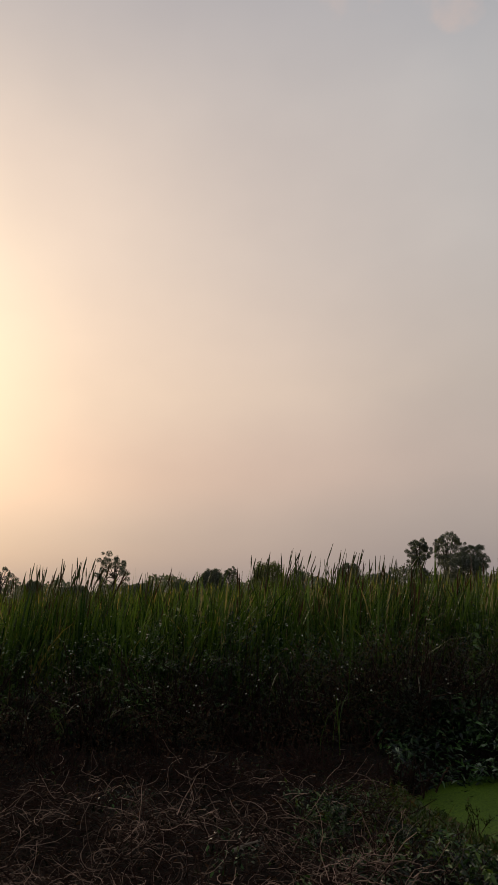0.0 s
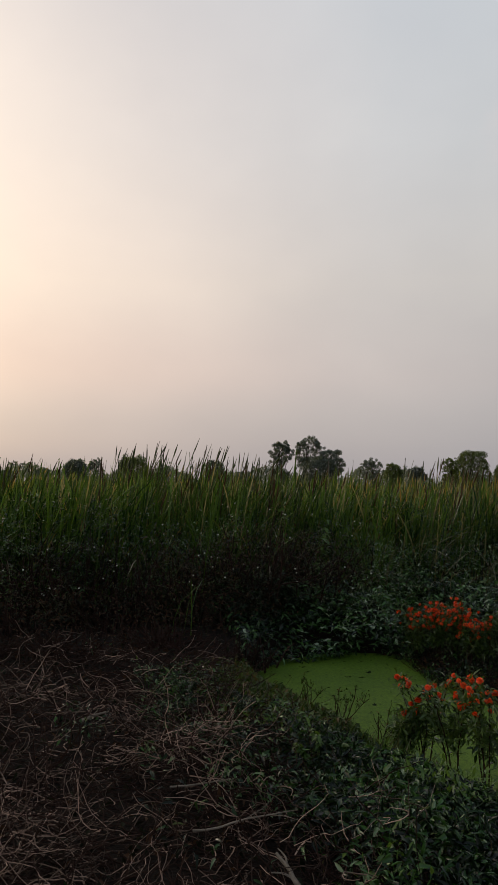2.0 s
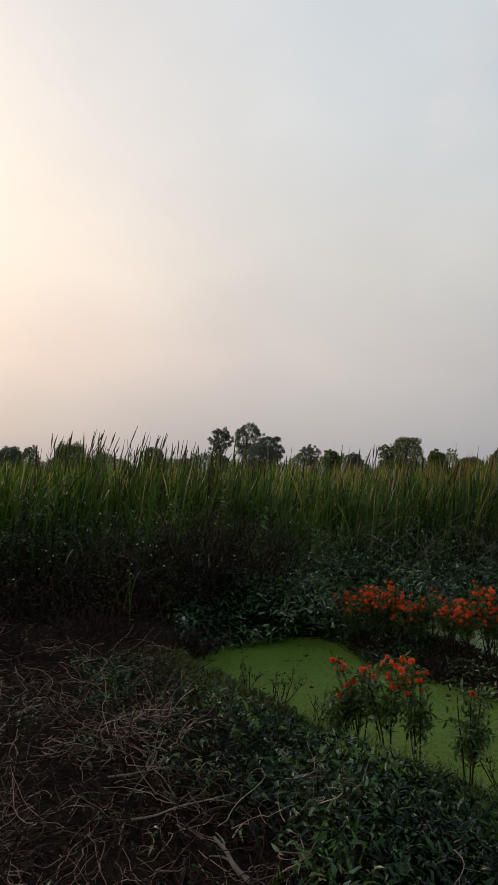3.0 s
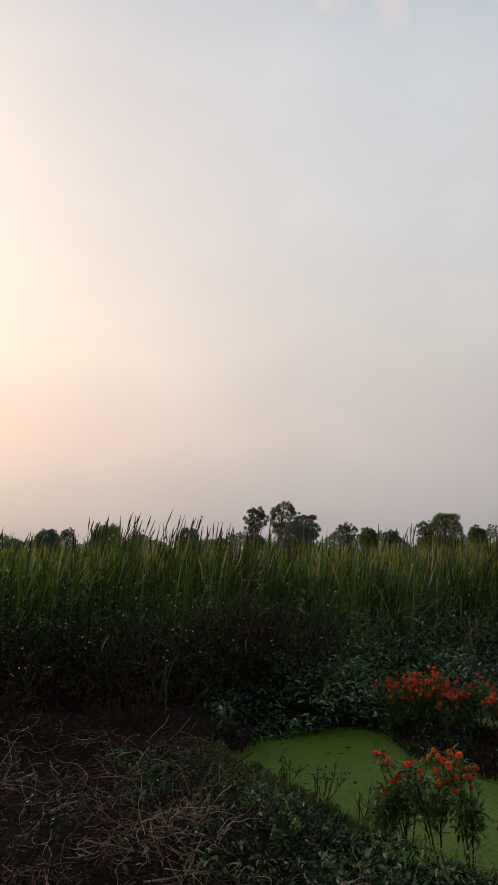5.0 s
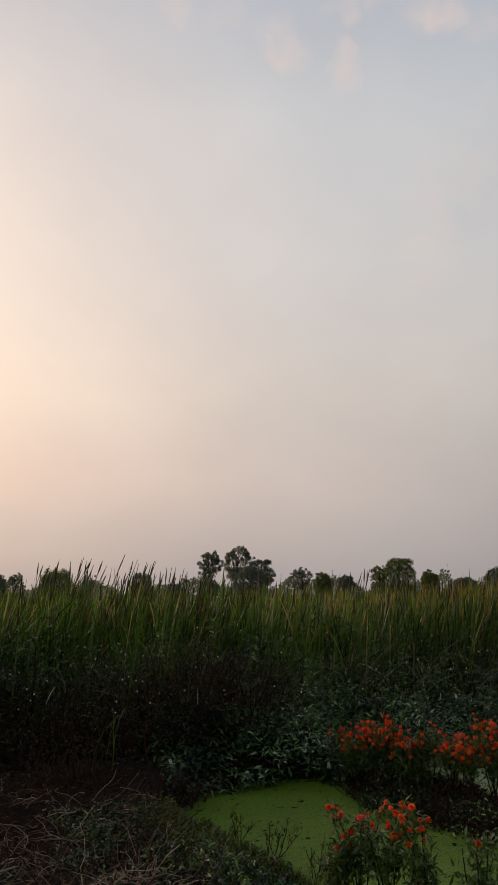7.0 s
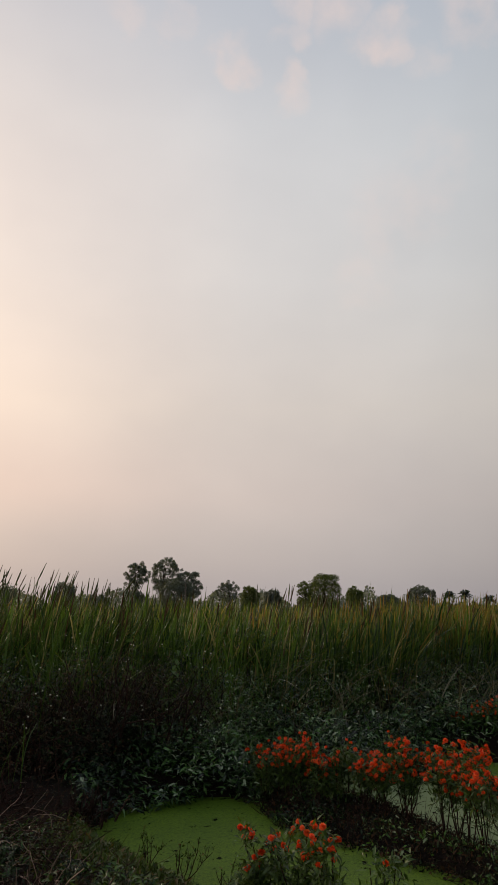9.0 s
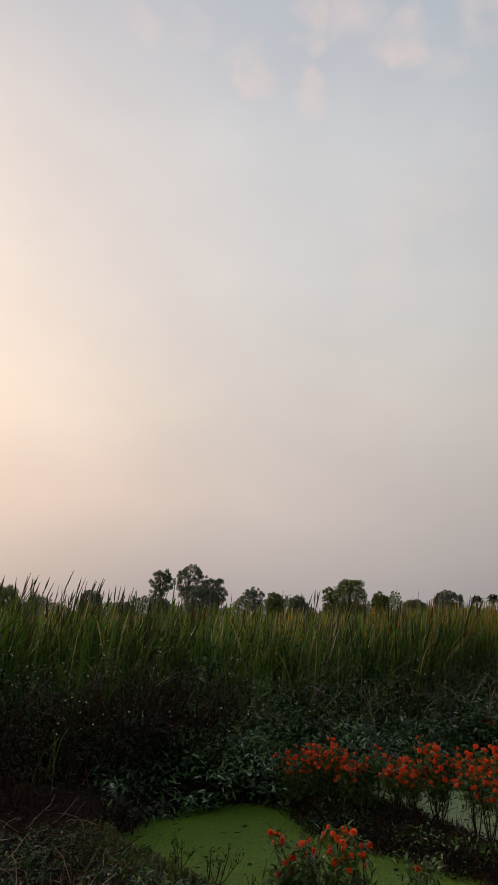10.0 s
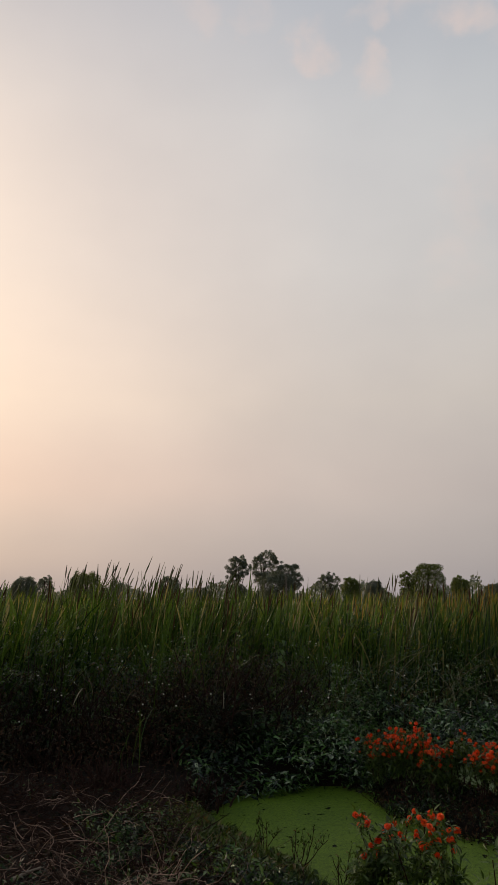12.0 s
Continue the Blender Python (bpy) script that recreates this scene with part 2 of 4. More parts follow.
# dark soil taken to near-black: shaded holes between twigs are painted in
M_SOIL = rough_material("shade_dark_soil", (0.006, 0.0045, 0.004), (0.018, 0.012, 0.009), 3.0, 0.95, 0.9)
# skew paints shadow into most twigs and leaves a few pale as highlights
M_TWIG = rough_material("dry_twig", (0.014, 0.007, 0.005), (0.60, 0.41, 0.32), 2.0, 0.6, 0.3, island=0.88, skew=1.8)
# stem colour carries the shade beneath the dry tangle
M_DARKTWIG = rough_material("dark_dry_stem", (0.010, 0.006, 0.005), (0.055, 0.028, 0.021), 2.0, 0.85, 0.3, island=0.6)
M_BARK = rough_material("bark", (0.05, 0.04, 0.033), (0.13, 0.11, 0.09), 3.0, 0.9, 0.6)
M_DEADWOOD = rough_material("weathered_wood", (0.10, 0.08, 0.065), (0.30, 0.26, 0.21), 9.0, 0.8, 0.6)
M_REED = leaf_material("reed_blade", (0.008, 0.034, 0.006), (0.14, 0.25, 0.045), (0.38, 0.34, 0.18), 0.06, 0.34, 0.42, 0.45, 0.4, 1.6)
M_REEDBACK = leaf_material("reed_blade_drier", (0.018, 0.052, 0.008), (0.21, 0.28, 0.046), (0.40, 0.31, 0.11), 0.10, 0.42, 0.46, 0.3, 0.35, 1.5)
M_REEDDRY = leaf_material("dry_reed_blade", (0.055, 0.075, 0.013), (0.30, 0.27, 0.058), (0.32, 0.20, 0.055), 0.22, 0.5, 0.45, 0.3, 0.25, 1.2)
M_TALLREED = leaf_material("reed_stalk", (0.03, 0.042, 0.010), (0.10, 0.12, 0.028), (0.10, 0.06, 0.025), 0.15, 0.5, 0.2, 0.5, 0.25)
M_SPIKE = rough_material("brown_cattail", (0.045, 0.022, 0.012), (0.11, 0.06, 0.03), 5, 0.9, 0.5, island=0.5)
# pale share paints sky glints; skew blackens most leaves as shade in the gaps
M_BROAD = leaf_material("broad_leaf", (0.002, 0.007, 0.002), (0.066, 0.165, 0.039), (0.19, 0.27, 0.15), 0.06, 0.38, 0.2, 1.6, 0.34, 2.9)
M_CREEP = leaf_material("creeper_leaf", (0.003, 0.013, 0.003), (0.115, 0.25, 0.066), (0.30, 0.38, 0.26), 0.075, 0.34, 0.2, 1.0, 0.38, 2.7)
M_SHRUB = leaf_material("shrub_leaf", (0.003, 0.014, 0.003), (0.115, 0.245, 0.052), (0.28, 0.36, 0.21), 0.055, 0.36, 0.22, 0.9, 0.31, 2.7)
# withered brown leaves, with the brush's black shade put into their colour
M_DULL = leaf_material("shaded_withered_leaf", (0.004, 0.007, 0.003), (0.036, 0.038, 0.018), (0.072, 0.038, 0.021), 0.3, 0.6, 0.15, 0.9, 0.10, 2.0)
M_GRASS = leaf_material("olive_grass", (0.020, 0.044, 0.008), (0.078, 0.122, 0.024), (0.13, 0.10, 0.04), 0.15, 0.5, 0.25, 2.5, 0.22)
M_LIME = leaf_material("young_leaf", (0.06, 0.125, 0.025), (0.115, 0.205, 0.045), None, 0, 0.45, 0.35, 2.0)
# greyed and lightened: distance haze is painted into this leaf colour
M_HAZED_TREE = leaf_material("hazed_tree_leaf", (0.100, 0.130, 0.124), (0.185, 0.220, 0.210), None, 0, 0.45, 0.5, 0.15, 0.6)
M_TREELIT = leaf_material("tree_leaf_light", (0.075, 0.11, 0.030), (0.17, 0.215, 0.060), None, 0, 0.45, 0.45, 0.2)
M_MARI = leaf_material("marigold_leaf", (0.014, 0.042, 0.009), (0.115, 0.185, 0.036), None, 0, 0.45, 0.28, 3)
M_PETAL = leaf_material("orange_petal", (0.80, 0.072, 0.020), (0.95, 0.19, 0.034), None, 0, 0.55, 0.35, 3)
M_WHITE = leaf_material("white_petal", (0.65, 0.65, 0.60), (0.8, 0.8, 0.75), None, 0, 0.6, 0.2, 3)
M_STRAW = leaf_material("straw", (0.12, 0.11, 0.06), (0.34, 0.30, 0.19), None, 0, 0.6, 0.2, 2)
M_WATER = duckweed_material()


# ---- mesh building ----
def mesh_of(name, pieces, material, smooth=False):
    """One mesh from a list of (vertices, faces) arrays, all faces of one size per list entry."""
    me = bpy.data.meshes.new(name)
    vs, idx, starts, off, at = [], [], [], 0, 0
    for v, f in pieces:
        v, f = np.asarray(v, dtype=np.float32).reshape(-1, 3), np.asarray(f, dtype=np.int32)
        vs.append(v)
        idx.append((f + off).ravel())
        starts.append(at + np.arange(len(f), dtype=np.int32) * f.shape[1])
        off += len(v)
        at += f.size
    vs, idx, starts = np.concatenate(vs), np.concatenate(idx), np.concatenate(starts)
    me.vertices.add(len(vs))
    me.vertices.foreach_set("co", vs.ravel())
    me.loops.add(len(idx))
    me.loops.foreach_set("vertex_index", idx)
    me.polygons.add(len(starts))
    me.polygons.foreach_set("loop_start", starts)
    me.update(calc_edges=True)
    me.validate()
    if smooth:
        me.polygons.foreach_set("use_smooth", np.ones(len(starts), dtype=bool))
    me.materials.append(material)
    return me


def thing(name, place, label, category, group="", kind=""):
    ob = new(name)
    ob.empty_display_size = 0.1
    ob.location = place
    return tagged(ob, label, category, group, kind)


def part(name, pieces, material, parent, label="", smooth=False, kind=""):
    me = pieces if isinstance(pieces, bpy.types.Mesh) else mesh_of(name, pieces, material, smooth)
    ob = new(name, me)
    ob.parent = parent
    return tagged(ob, label, kind=kind)


def stuff(name, pieces, material, label, category, smooth=False):
    return tagged(new(name, mesh_of(name, pieces, material, smooth)), label, category, kind="stuff")


def unit(v):
    return v / np.maximum(np.linalg.norm(v, axis=-1, keepdims=True), 1e-9)


def leaves(rng, p, d, n, length, width, fold=0.2, droop=0.25):
    """Pointed leaves: folded along the rib, tips drooping. p, d, n: places, directions, upper sides."""
    k = len(p)
    d = unit(d)
    s = unit(np.cross(d, n))
    u = np.cross(s, d)
    L = (length * np.ones(k))[:, None]
    W = (width * np.ones(k))[:, None] * 0.5
    dr = droop * rng.uniform(0.3, 1.5, (k, 1)) * L
    mid = p + d * L * 0.48 - u * dr * 0.15
    v = np.stack([p, p + d * L * 0.36 + s * W + u * W * fold, mid - u * W * fold * 0.3, p + d * L * 0.36 - s * W + u * W * fold, p + d * L - u * dr,
                  p + d * L * 0.72 + s * W * 0.66 + u * (W * fold * 0.5 - dr * 0.45), p + d * L * 0.72 - s * W * 0.66 + u * (W * fold * 0.5 - dr * 0.45)], 1)
    f = np.array([[0, 1, 2], [0, 2, 3], [1, 5, 2], [2, 6, 3], [5, 4, 2], [2, 4, 6]])
    return v.reshape(-1, 3), (f[None] + (np.arange(k) * 7)[:, None, None]).reshape(-1, 3)


def small_leaves(p, d, n, length, width):
    """Plain bent leaves of two triangles, for far crowns."""
    k = len(p)
    d = unit(d)
    s = unit(np.cross(d, n))
    u = np.cross(s, d)
    L, W = (length * np.ones(k))[:, None], (width * np.ones(k))[:, None] * 0.5
    v = np.stack([p, p + d * L * 0.5 + s * W - u * W * 0.3, p + d * L, p + d * L * 0.5 - s * W - u * W * 0.3], 1)
    f = np.array([[0, 1, 2], [0, 2, 3]])
    return v.reshape(-1, 3), (f[None] + (np.arange(k) * 4)[:, None, None]).reshape(-1, 3)


def blades(rng, p, height, width, azimuth, lean, bend, rings=6):
    """Upright reed and grass blades: creased along the middle, leaning, and bending over towards the tip."""
    k = len(p)
    s = np.linspace(0, 1, rings)
    h = (height * np.ones(k))[:, None]
    ln, bd = (lean * np.ones(k))[:, None], (bend * np.ones(k))[:, None]
    out = h * (ln * s + bd * s ** 2.6)
    up = h * (s - 0.42 * bd ** 1.3 * s ** 3 - 0.3 * ln ** 2 * s)
    ax = np.stack([np.cos(azimuth), np.sin(azimuth), np.zeros(k)], 1)
    c = p[:, None, :] + ax[:, None, :] * out[..., None]
    c[..., 2] += up
    side_a = rng.uniform(0, math.pi, k)
    sd = np.stack([np.cos(side_a), np.sin(side_a), np.zeros(k)], 1)
    nr = np.stack([-np.sin(side_a), np.cos(side_a), np.zeros(k)], 1)
    prof = np.interp(s, [0, 0.15, 0.55, 0.87, 1], [0.7, 1.0, 0.95, 0.85, 0.22])
    w = (width * np.ones(k))[:, None] * prof * 0.5
    v = np.stack([c - sd[:, None] * w[..., None], c + nr[:, None] * w[..., None] * 0.35, c + sd[:, None] * w[..., None]], 2)
    f = []
    for i in range(rings - 1):
        for j in range(2):
            a = i * 3 + j
            f.append([a, a + 1, a + 4, a + 3])
    f = np.array(f)
    return v.reshape(-1, 3), (f[None] + (np.arange(k) * rings * 3)[:, None, None]).reshape(-1, 4)


def tubes(rng, paths, radii, sides=4):
    """Stems along paths (k, m, 3) with radii (k, m)."""
    k, m, _ = paths.shape
    t = unit(np.gradient(paths, axis=1))
    ref = unit(np.array([0.31, 0.17, 0.93]) + rng.normal(0, 0.05, (k, 1, 3)))
    a = unit(np.cross(t, np.broadcast_to(ref, t.shape)))
    b = np.cross(t, a)
    ang = np.arange(sides) * 2 * math.pi / sides
    r = radii[..., None, None]
    v = paths[:, :, None] + r * (a[:, :, None] * np.cos(ang)[:, None] + b[:, :, None] * np.sin(ang)[:, None])
    f = []
    for i in range(m - 1):
        for j in range(sides):
            q = (j + 1) % sides
            f.append([i * sides + j, i * sides + q, (i + 1) * sides + q, (i + 1) * sides + j])
    f = np.array(f)
    return v.reshape(-1, 3), (f[None] + (np.arange(k) * m * sides)[:, None, None]).reshape(-1, 4)


def wander(rng, start, azimuth, pitch, length, m=7, turn=0.5, sag=0.0, curl=0.0):
    """Wandering stems: paths of m points."""
    k = len(start)
    step = (length * np.ones(k) / (m - 1))[:, None]
    az, pt = azimuth.copy(), pitch * np.ones(k)
    pts = [start]
    swing = rng.normal(0, 1, k) * curl
    for i in range(m - 1):
        d = np.stack([np.cos(az) * np.cos(pt), np.sin(az) * np.cos(pt), np.sin(pt)], 1)
        pts.append(pts[-1] + d * step)
        az = az + rng.normal(0, turn, k) + swing
        pt = pt + rng.normal(0, turn * 0.5, k) - sag
    return np.stack(pts, 1)


def random_dirs(rng, k, up=0.0):
    d = rng.normal(0, 1, (k, 3))
    d[:, 2] += up
    return unit(d)


# ---- the lie of the land ----
DITCH_A = [(1.32, 6.66), (1.30, 5.75), (1.46, 5.4), (1.66, 4.85), (1.78, 4.48), (1.88, 4.15), (2.04, 3.82), (2.25, 3.4), (2.55, 2.6), (3.0, 1.2), (3.6, -2.0), (4.6, -9.0),
           (6.2, -9.0), (5.2, -2.0), (4.5, 1.2), (3.98, 3.4), (3.66, 4.55), (3.42, 5.1), (2.98, 6.1), (3.06, 7.05), (2.75, 7.36), (2.2, 7.3), (1.75, 7.12)]
DITCH_B = [(4.02, 7.7), (4.04, 7.0), (4.16, 6.4), (4.28, 5.8), (4.28, 5.15), (4.30, 4.7), (4.45, 4.1), (4.9, 3.0), (6.1, -2.0), (7.2, -9.0), (9.0, -9.0), (7.6, -2.0), (6.3, 3.0), (5.75, 5.2), (5.42, 6.3), (5.25, 7.1), (5.15, 7.75), (4.7, 7.85)]
DITCH_C = [(5.55, 7.95), (5.70, 7.0), (5.95, 6.2), (6.5, 4.4), (8.0, -1.0), (9.8, -9.0), (12.6, -9.0), (11.0, -1.0), (8.6, 5.0), (7.15, 6.95), (6.62, 7.75), (6.05, 8.2)]
WATER_Z = -0.30


def signed(poly, x, y):
    """Distance to a polygon's edge, minus inside."""
    best, inside = np.full(x.shape, 1e9), np.zeros(x.shape, dtype=bool)
    n = len(poly)
    for i in range(n):
        (ax, ay), (bx, by) = poly[i], poly[(i + 1) % n]
        dx, dy = bx - ax, by - ay
        t = np.clip(((x - ax) * dx + (y - ay) * dy) / (dx * dx + dy * dy), 0, 1)
        best = np.minimum(best, np.hypot(x - ax - t * dx, y - ay - t * dy))
        cross = ((ay > y) != (by > y)) & (x < (bx - ax) * (y - ay) / (by - ay + 1e-12) + ax)
        inside ^= cross
    return np.where(inside, -best, best)


def wet(x, y):
    return np.minimum(np.minimum(signed(DITCH_A, x, y), signed(DITCH_B, x, y)), signed(DITCH_C, x, y))


def wave(x, y):
    """Gentle lumps of the ground."""
    return (0.5 * np.sin(1.7 * x + 0.6 * np.sin(1.3 * y)) * np.sin(1.9 * y + 1.1) + 0.3 * np.sin(4.1 * x + 2.3 * y) + 0.2 * np.sin(7.3 * y - 5.1 * x + 0.7))


def ground_z(x, y):
    x, y = np.asarray(x, dtype=float), np.asarray(y, dtype=float)
    d = wet(x, y) + 0.05 * wave(x * 2.1, y * 2.1)
    s = np.clip((d + 0.16) / 0.36, 0, 1)
    s = s * s * (3 - 2 * s)
    near = np.exp(-((x - 1) ** 2 + (y - 5) ** 2) / 600)
    bed = np.clip((1.4 - signed(DITCH_A, x, y)) / 0.4, 0, 1) * np.clip((1.7 - signed(DITCH_B, x, y)) / 0.4, 0, 1) * np.clip((x - 2.75) / 0.2, 0, 1)
    bed = np.maximum(bed, np.clip((1.0 - signed(DITCH_B, x, y)) / 0.4, 0, 1) * np.clip((1.0 - signed(DITCH_C, x, y)) / 0.4, 0, 1))
    bank = np.clip((0.8 - signed(DITCH_A, x, y)) / 0.8, 0, 1) * (x < 2.7)
    return -0.62 + (0.60 - 0.20 * bed - 0.12 * bank) * s + 0.04 * wave(x, y) * near * s


def build_ground():
    fine_x, fine_y = np.arange(-9, 14.01, 0.12), np.arange(-10, 16.01, 0.12)
    xs = np.concatenate([[-4000, -1200, -400, -150, -70, -35, -20, -13], fine_x, [17, 24, 38, 70, 150, 400, 1200, 4000]])
    ys = np.concatenate([[-4000, -1200, -400, -150, -60, -25, -16, -12], fine_y, [19, 24, 34, 60, 120, 250, 600, 1500, 4000]])
    X, Y = np.meshgrid(xs, ys)
    Z = ground_z(X, Y)
    nx, ny = len(xs), len(ys)
    i = (np.arange(ny - 1)[:, None] * nx + np.arange(nx - 1)).ravel()
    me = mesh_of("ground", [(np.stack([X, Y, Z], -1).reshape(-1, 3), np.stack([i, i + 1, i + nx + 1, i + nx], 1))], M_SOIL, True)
    tagged(new("ground", me), "dark soil, blackened for shade under weeds, with water ditches", "ground", kind="structure")
    wv = [(1.0, -9.4, WATER_Z), (12.9, -9.4, WATER_Z), (12.9, 9.2, WATER_Z), (1.0, 9.2, WATER_Z)]
    tagged(new("water", mesh_of("water", [(wv, [[0, 1, 2, 3]])], M_WATER)), "still ditch water covered with bright green duckweed", "water", kind="structure")


build_ground()


def place_on(rng, k, x0, x1, y0, y1, keep):
    """k random places in a rectangle where keep(x, y) holds (a chance between 0 and 1)."""
    xs, ys = [], []
    got = 0
    while got < k:
        x, y = rng.uniform(x0, x1, k * 2), rng.uniform(y0, y1, k * 2)
        ok = rng.uniform(0, 1, k * 2) < keep(x, y)
        xs.append(x[ok])
        ys.append(y[ok])
        got += int(ok.sum())
    return np.concatenate(xs)[:k], np.concatenate(ys)[:k]


# ---- reed bed ----
def front_line(x):
    """Where the reeds begin."""
    return 9.3 + 0.35 * np.sin(x * 0.9 + 0.5) + 0.2 * np.sin(x * 2.7) + 0.02 * x


def reed_height(x, y):
    return 1.63 + 0.12 * np.sin(x * 0.8 + 1.0) * np.sin(y * 0.7) + 0.12 * np.sin(x * 2.3 + y) * np.sin(x * 0.7 + 2) + 0.004 * (y - 10)


def build_reeds():
    rng = np.random.default_rng(11)
    sets = []
    for k, y0, y1, w0, w1, mat_, nm, lab in (
            (12500, 9.0, 12.0, 0.015, 0.031, M_REED, "reed_bed", "dense green cattail reeds leaning in the wind"),
            (8500, 12.0, 17.0, 0.024, 0.046, M_REEDBACK, "reed_bed", "yellowing reeds in the middle of the marsh"),
            (9500, 17.0, 45.0, 0.035, 0.065, M_REEDBACK, "reed_bed", "far reeds with dry yellow tips")):
        half = 0.62 * y1 + 3
        x, y = place_on(rng, k, -half * 0.75, half * 1.35, y0, y1,
                        lambda x, y: ((y > front_line(x) + rng.exponential(0.15, len(x)) - 0.1) & (x / y > -0.62) & (x / y < 1.15)) * (0.5 + 0.5 * np.sin(x * 5.1 + 2 * np.sin(y * 2.3)) * np.sin(y * 4.7 + np.sin(x * 1.7))) ** 1.6)
        h = reed_height(x, y) * np.where(rng.uniform(0, 1, k) < 0.35, rng.uniform(0.55, 0.85, k), np.clip(rng.normal(0.92, 0.11, k), 0.5, 1.12))
        tall = rng.uniform(0, 1, k) < 0.10 * (1.1 + np.sin(x * 1.9 + 0.6)) * np.where(x < 3, 1.5, 0.8)
        h = np.where(tall, h * (1.02 + rng.beta(1.2, 3.2, k) * 0.2), h)
        wide = np.where(tall, 1.15, 1.0)
        lean = np.abs(rng.normal(0.03, 0.055, k))
        bend = np.where(rng.uniform(0, 1, k) < 0.10, rng.uniform(0.4, 1.1, k), rng.gamma(1.5, 0.07, k))
        az = np.where(rng.uniform(0, 1, k) < 0.75, rng.normal(0.05, 0.5, k), rng.uniform(0, 6.28, k))
        p = np.stack([x, y, ground_z(x, y) - 0.03], 1)
        stuff(nm, [blades(rng, p, h, rng.uniform(w0, w1, k) * wide, az, lean, bend, 7)], mat_, lab, "reeds")
    # younger blades of uneven length along the front
    k = 6000
    x, y = place_on(rng, k, -8, 14, 9.2, 12.5, lambda x, y: ((y > front_line(x)) & (x / y > -0.62) & (x / y < 1.15)) * (0.4 + 0.6 * np.sin(x * 3.1 + 1.7 * np.sin(y * 2.1)) ** 2))
    h = reed_height(x, y) * rng.uniform(0.62, 1.02, k)
    az = np.where(rng.uniform(0, 1, k) < 0.7, rng.normal(0.05, 0.6, k), rng.uniform(0, 6.28, k))
    stuff("reed_bed", [blades(rng, np.stack([x, y, ground_z(x, y) - 0.03], 1), h, rng.uniform(0.010, 0.020, k), az, np.abs(rng.normal(0.06, 0.06, k)), rng.uniform(0.10, 0.55, k), 7)],
          M_REEDBACK, "young arching reed blades along the marsh edge", "reeds")
    # a drier, browner stretch
    k = 7000
    x, y = place_on(rng, k, 4, 18, 9.8, 17, lambda x, y: (y > front_line(x) + 0.3) * np.interp(x / y, [0.42, 0.6, 0.85, 1.1], [0.05, 0.3, 1.0, 1.0]) * (x / y < 1.2))
    h = reed_height(x, y) * np.clip(rng.normal(0.97, 0.10, k), 0.5, 1.15)
    p = np.stack([x, y, ground_z(x, y) - 0.03], 1)
    stuff("reed_bed", [blades(rng, p, h, rng.uniform(0.018, 0.036, k), rng.normal(0.05, 0.8, k), np.abs(rng.normal(0.03, 0.06, k)), rng.gamma(1.5, 0.08, k), 7)], M_REEDDRY, "half-dry ochre reeds beside the green ones", "reeds")
    # the tallest stalks stand in loose groups
    ps, hs = [], []
    for g_az, g_el, n in ((-19.2, 2.4, 8), (-17.0, 3.1, 13), (-15.0, 3.3, 16), (-13.2, 2.6, 10), (-9, 1.8, 9), (-6, 1.7, 9), (0.8, 3.2, 18), (2.7, 3.7, 13), (5.4, 2.3, 9), (7.4, 3.0, 13), (10.3, 2.6, 15),
                          (11.8, 2.2, 11), (14.5, 1.6, 7), (20, 1.4, 7), (25.7, 2.2, 8), (27.6, 1.9, 6), (33, 1.3, 7), (38, 1.0, 6)):
        n = int(n * 1.25)
        a, d = np.radians(g_az + rng.normal(-0.5, 0.8, n)), rng.uniform(10.2, 12.4, n) + max(0, g_az - 26) * 0.3
        ps.append(np.stack([d * np.sin(a), d * np.cos(a), np.zeros(n)], 1))
        hs.append(1.6 + d * math.tan(radians(g_el)) * rng.uniform(0.45, 1.0, n))
    p, h = np.concatenate(ps), np.concatenate(hs)
    k = len(p)
    p[:, 2] = ground_z(p[:, 0], p[:, 1]) - 0.02
    az, ln = rng.normal(0.05, 0.6, k), np.abs(rng.normal(0.15, 0.11, k))
    s = np.linspace(0, 1, 7)
    h = h * 1.01
    path = p[:, None] + np.stack([(np.cos(az) * h * ln)[:, None] * s ** 2.1, (np.sin(az) * h * ln)[:, None] * s ** 2.1, h[:, None] * s], -1)
    end = unit(path[:, 6] - path[:, 5])
    lg = rng.uniform(0.16, 0.36, k)
    top = path[:, 6, None] + end[:, None] * (lg[:, None] * np.linspace(-1, 0, 6))[..., None]
    thick = rng.uniform(0.75, 1.25, k)[:, None] * np.array([0.0035, 0.008, 0.0105, 0.0095, 0.006, 0.0012])
    stuff("tall_reeds", [tubes(rng, path, np.broadcast_to(np.linspace(0.008, 0.0045, 7), (k, 7)), 4), tubes(rng, top, thick, 5),
                         blades(rng, p, h * rng.uniform(0.75, 0.96, k), rng.uniform(0.014, 0.026, k), az + rng.normal(0, 0.5, k), ln * 0.7, rng.gamma(2.0, 0.06, k), 8)],
          M_TALLREED, "tallest reed stalks with plumed tips above the reed bed", "reeds")
    # brown flower spikes on thin stalks
    k = 600
    x, y = place_on(rng, k, -9, 16, 9.6, 15, lambda x, y: ((y > front_line(x)) & (x / y > -0.6) & (x / y < 1.1)) * 0.9)
    h = reed_height(x, y) * rng.normal(0.98, 0.10, k)
    az, ln = rng.normal(0.1, 0.5, k), np.abs(rng.normal(0.16, 0.1, k))
    s = np.linspace(0, 1, 6)
    base = np.stack([x, y, ground_z(x, y)], 1)
    path = base[:, None] + np.stack([np.cos(az)[:, None] * h[:, None] * ln[:, None] * s ** 1.5, np.sin(az)[:, None] * h[:, None] * ln[:, None] * s ** 1.5, h[:, None] * s], -1)
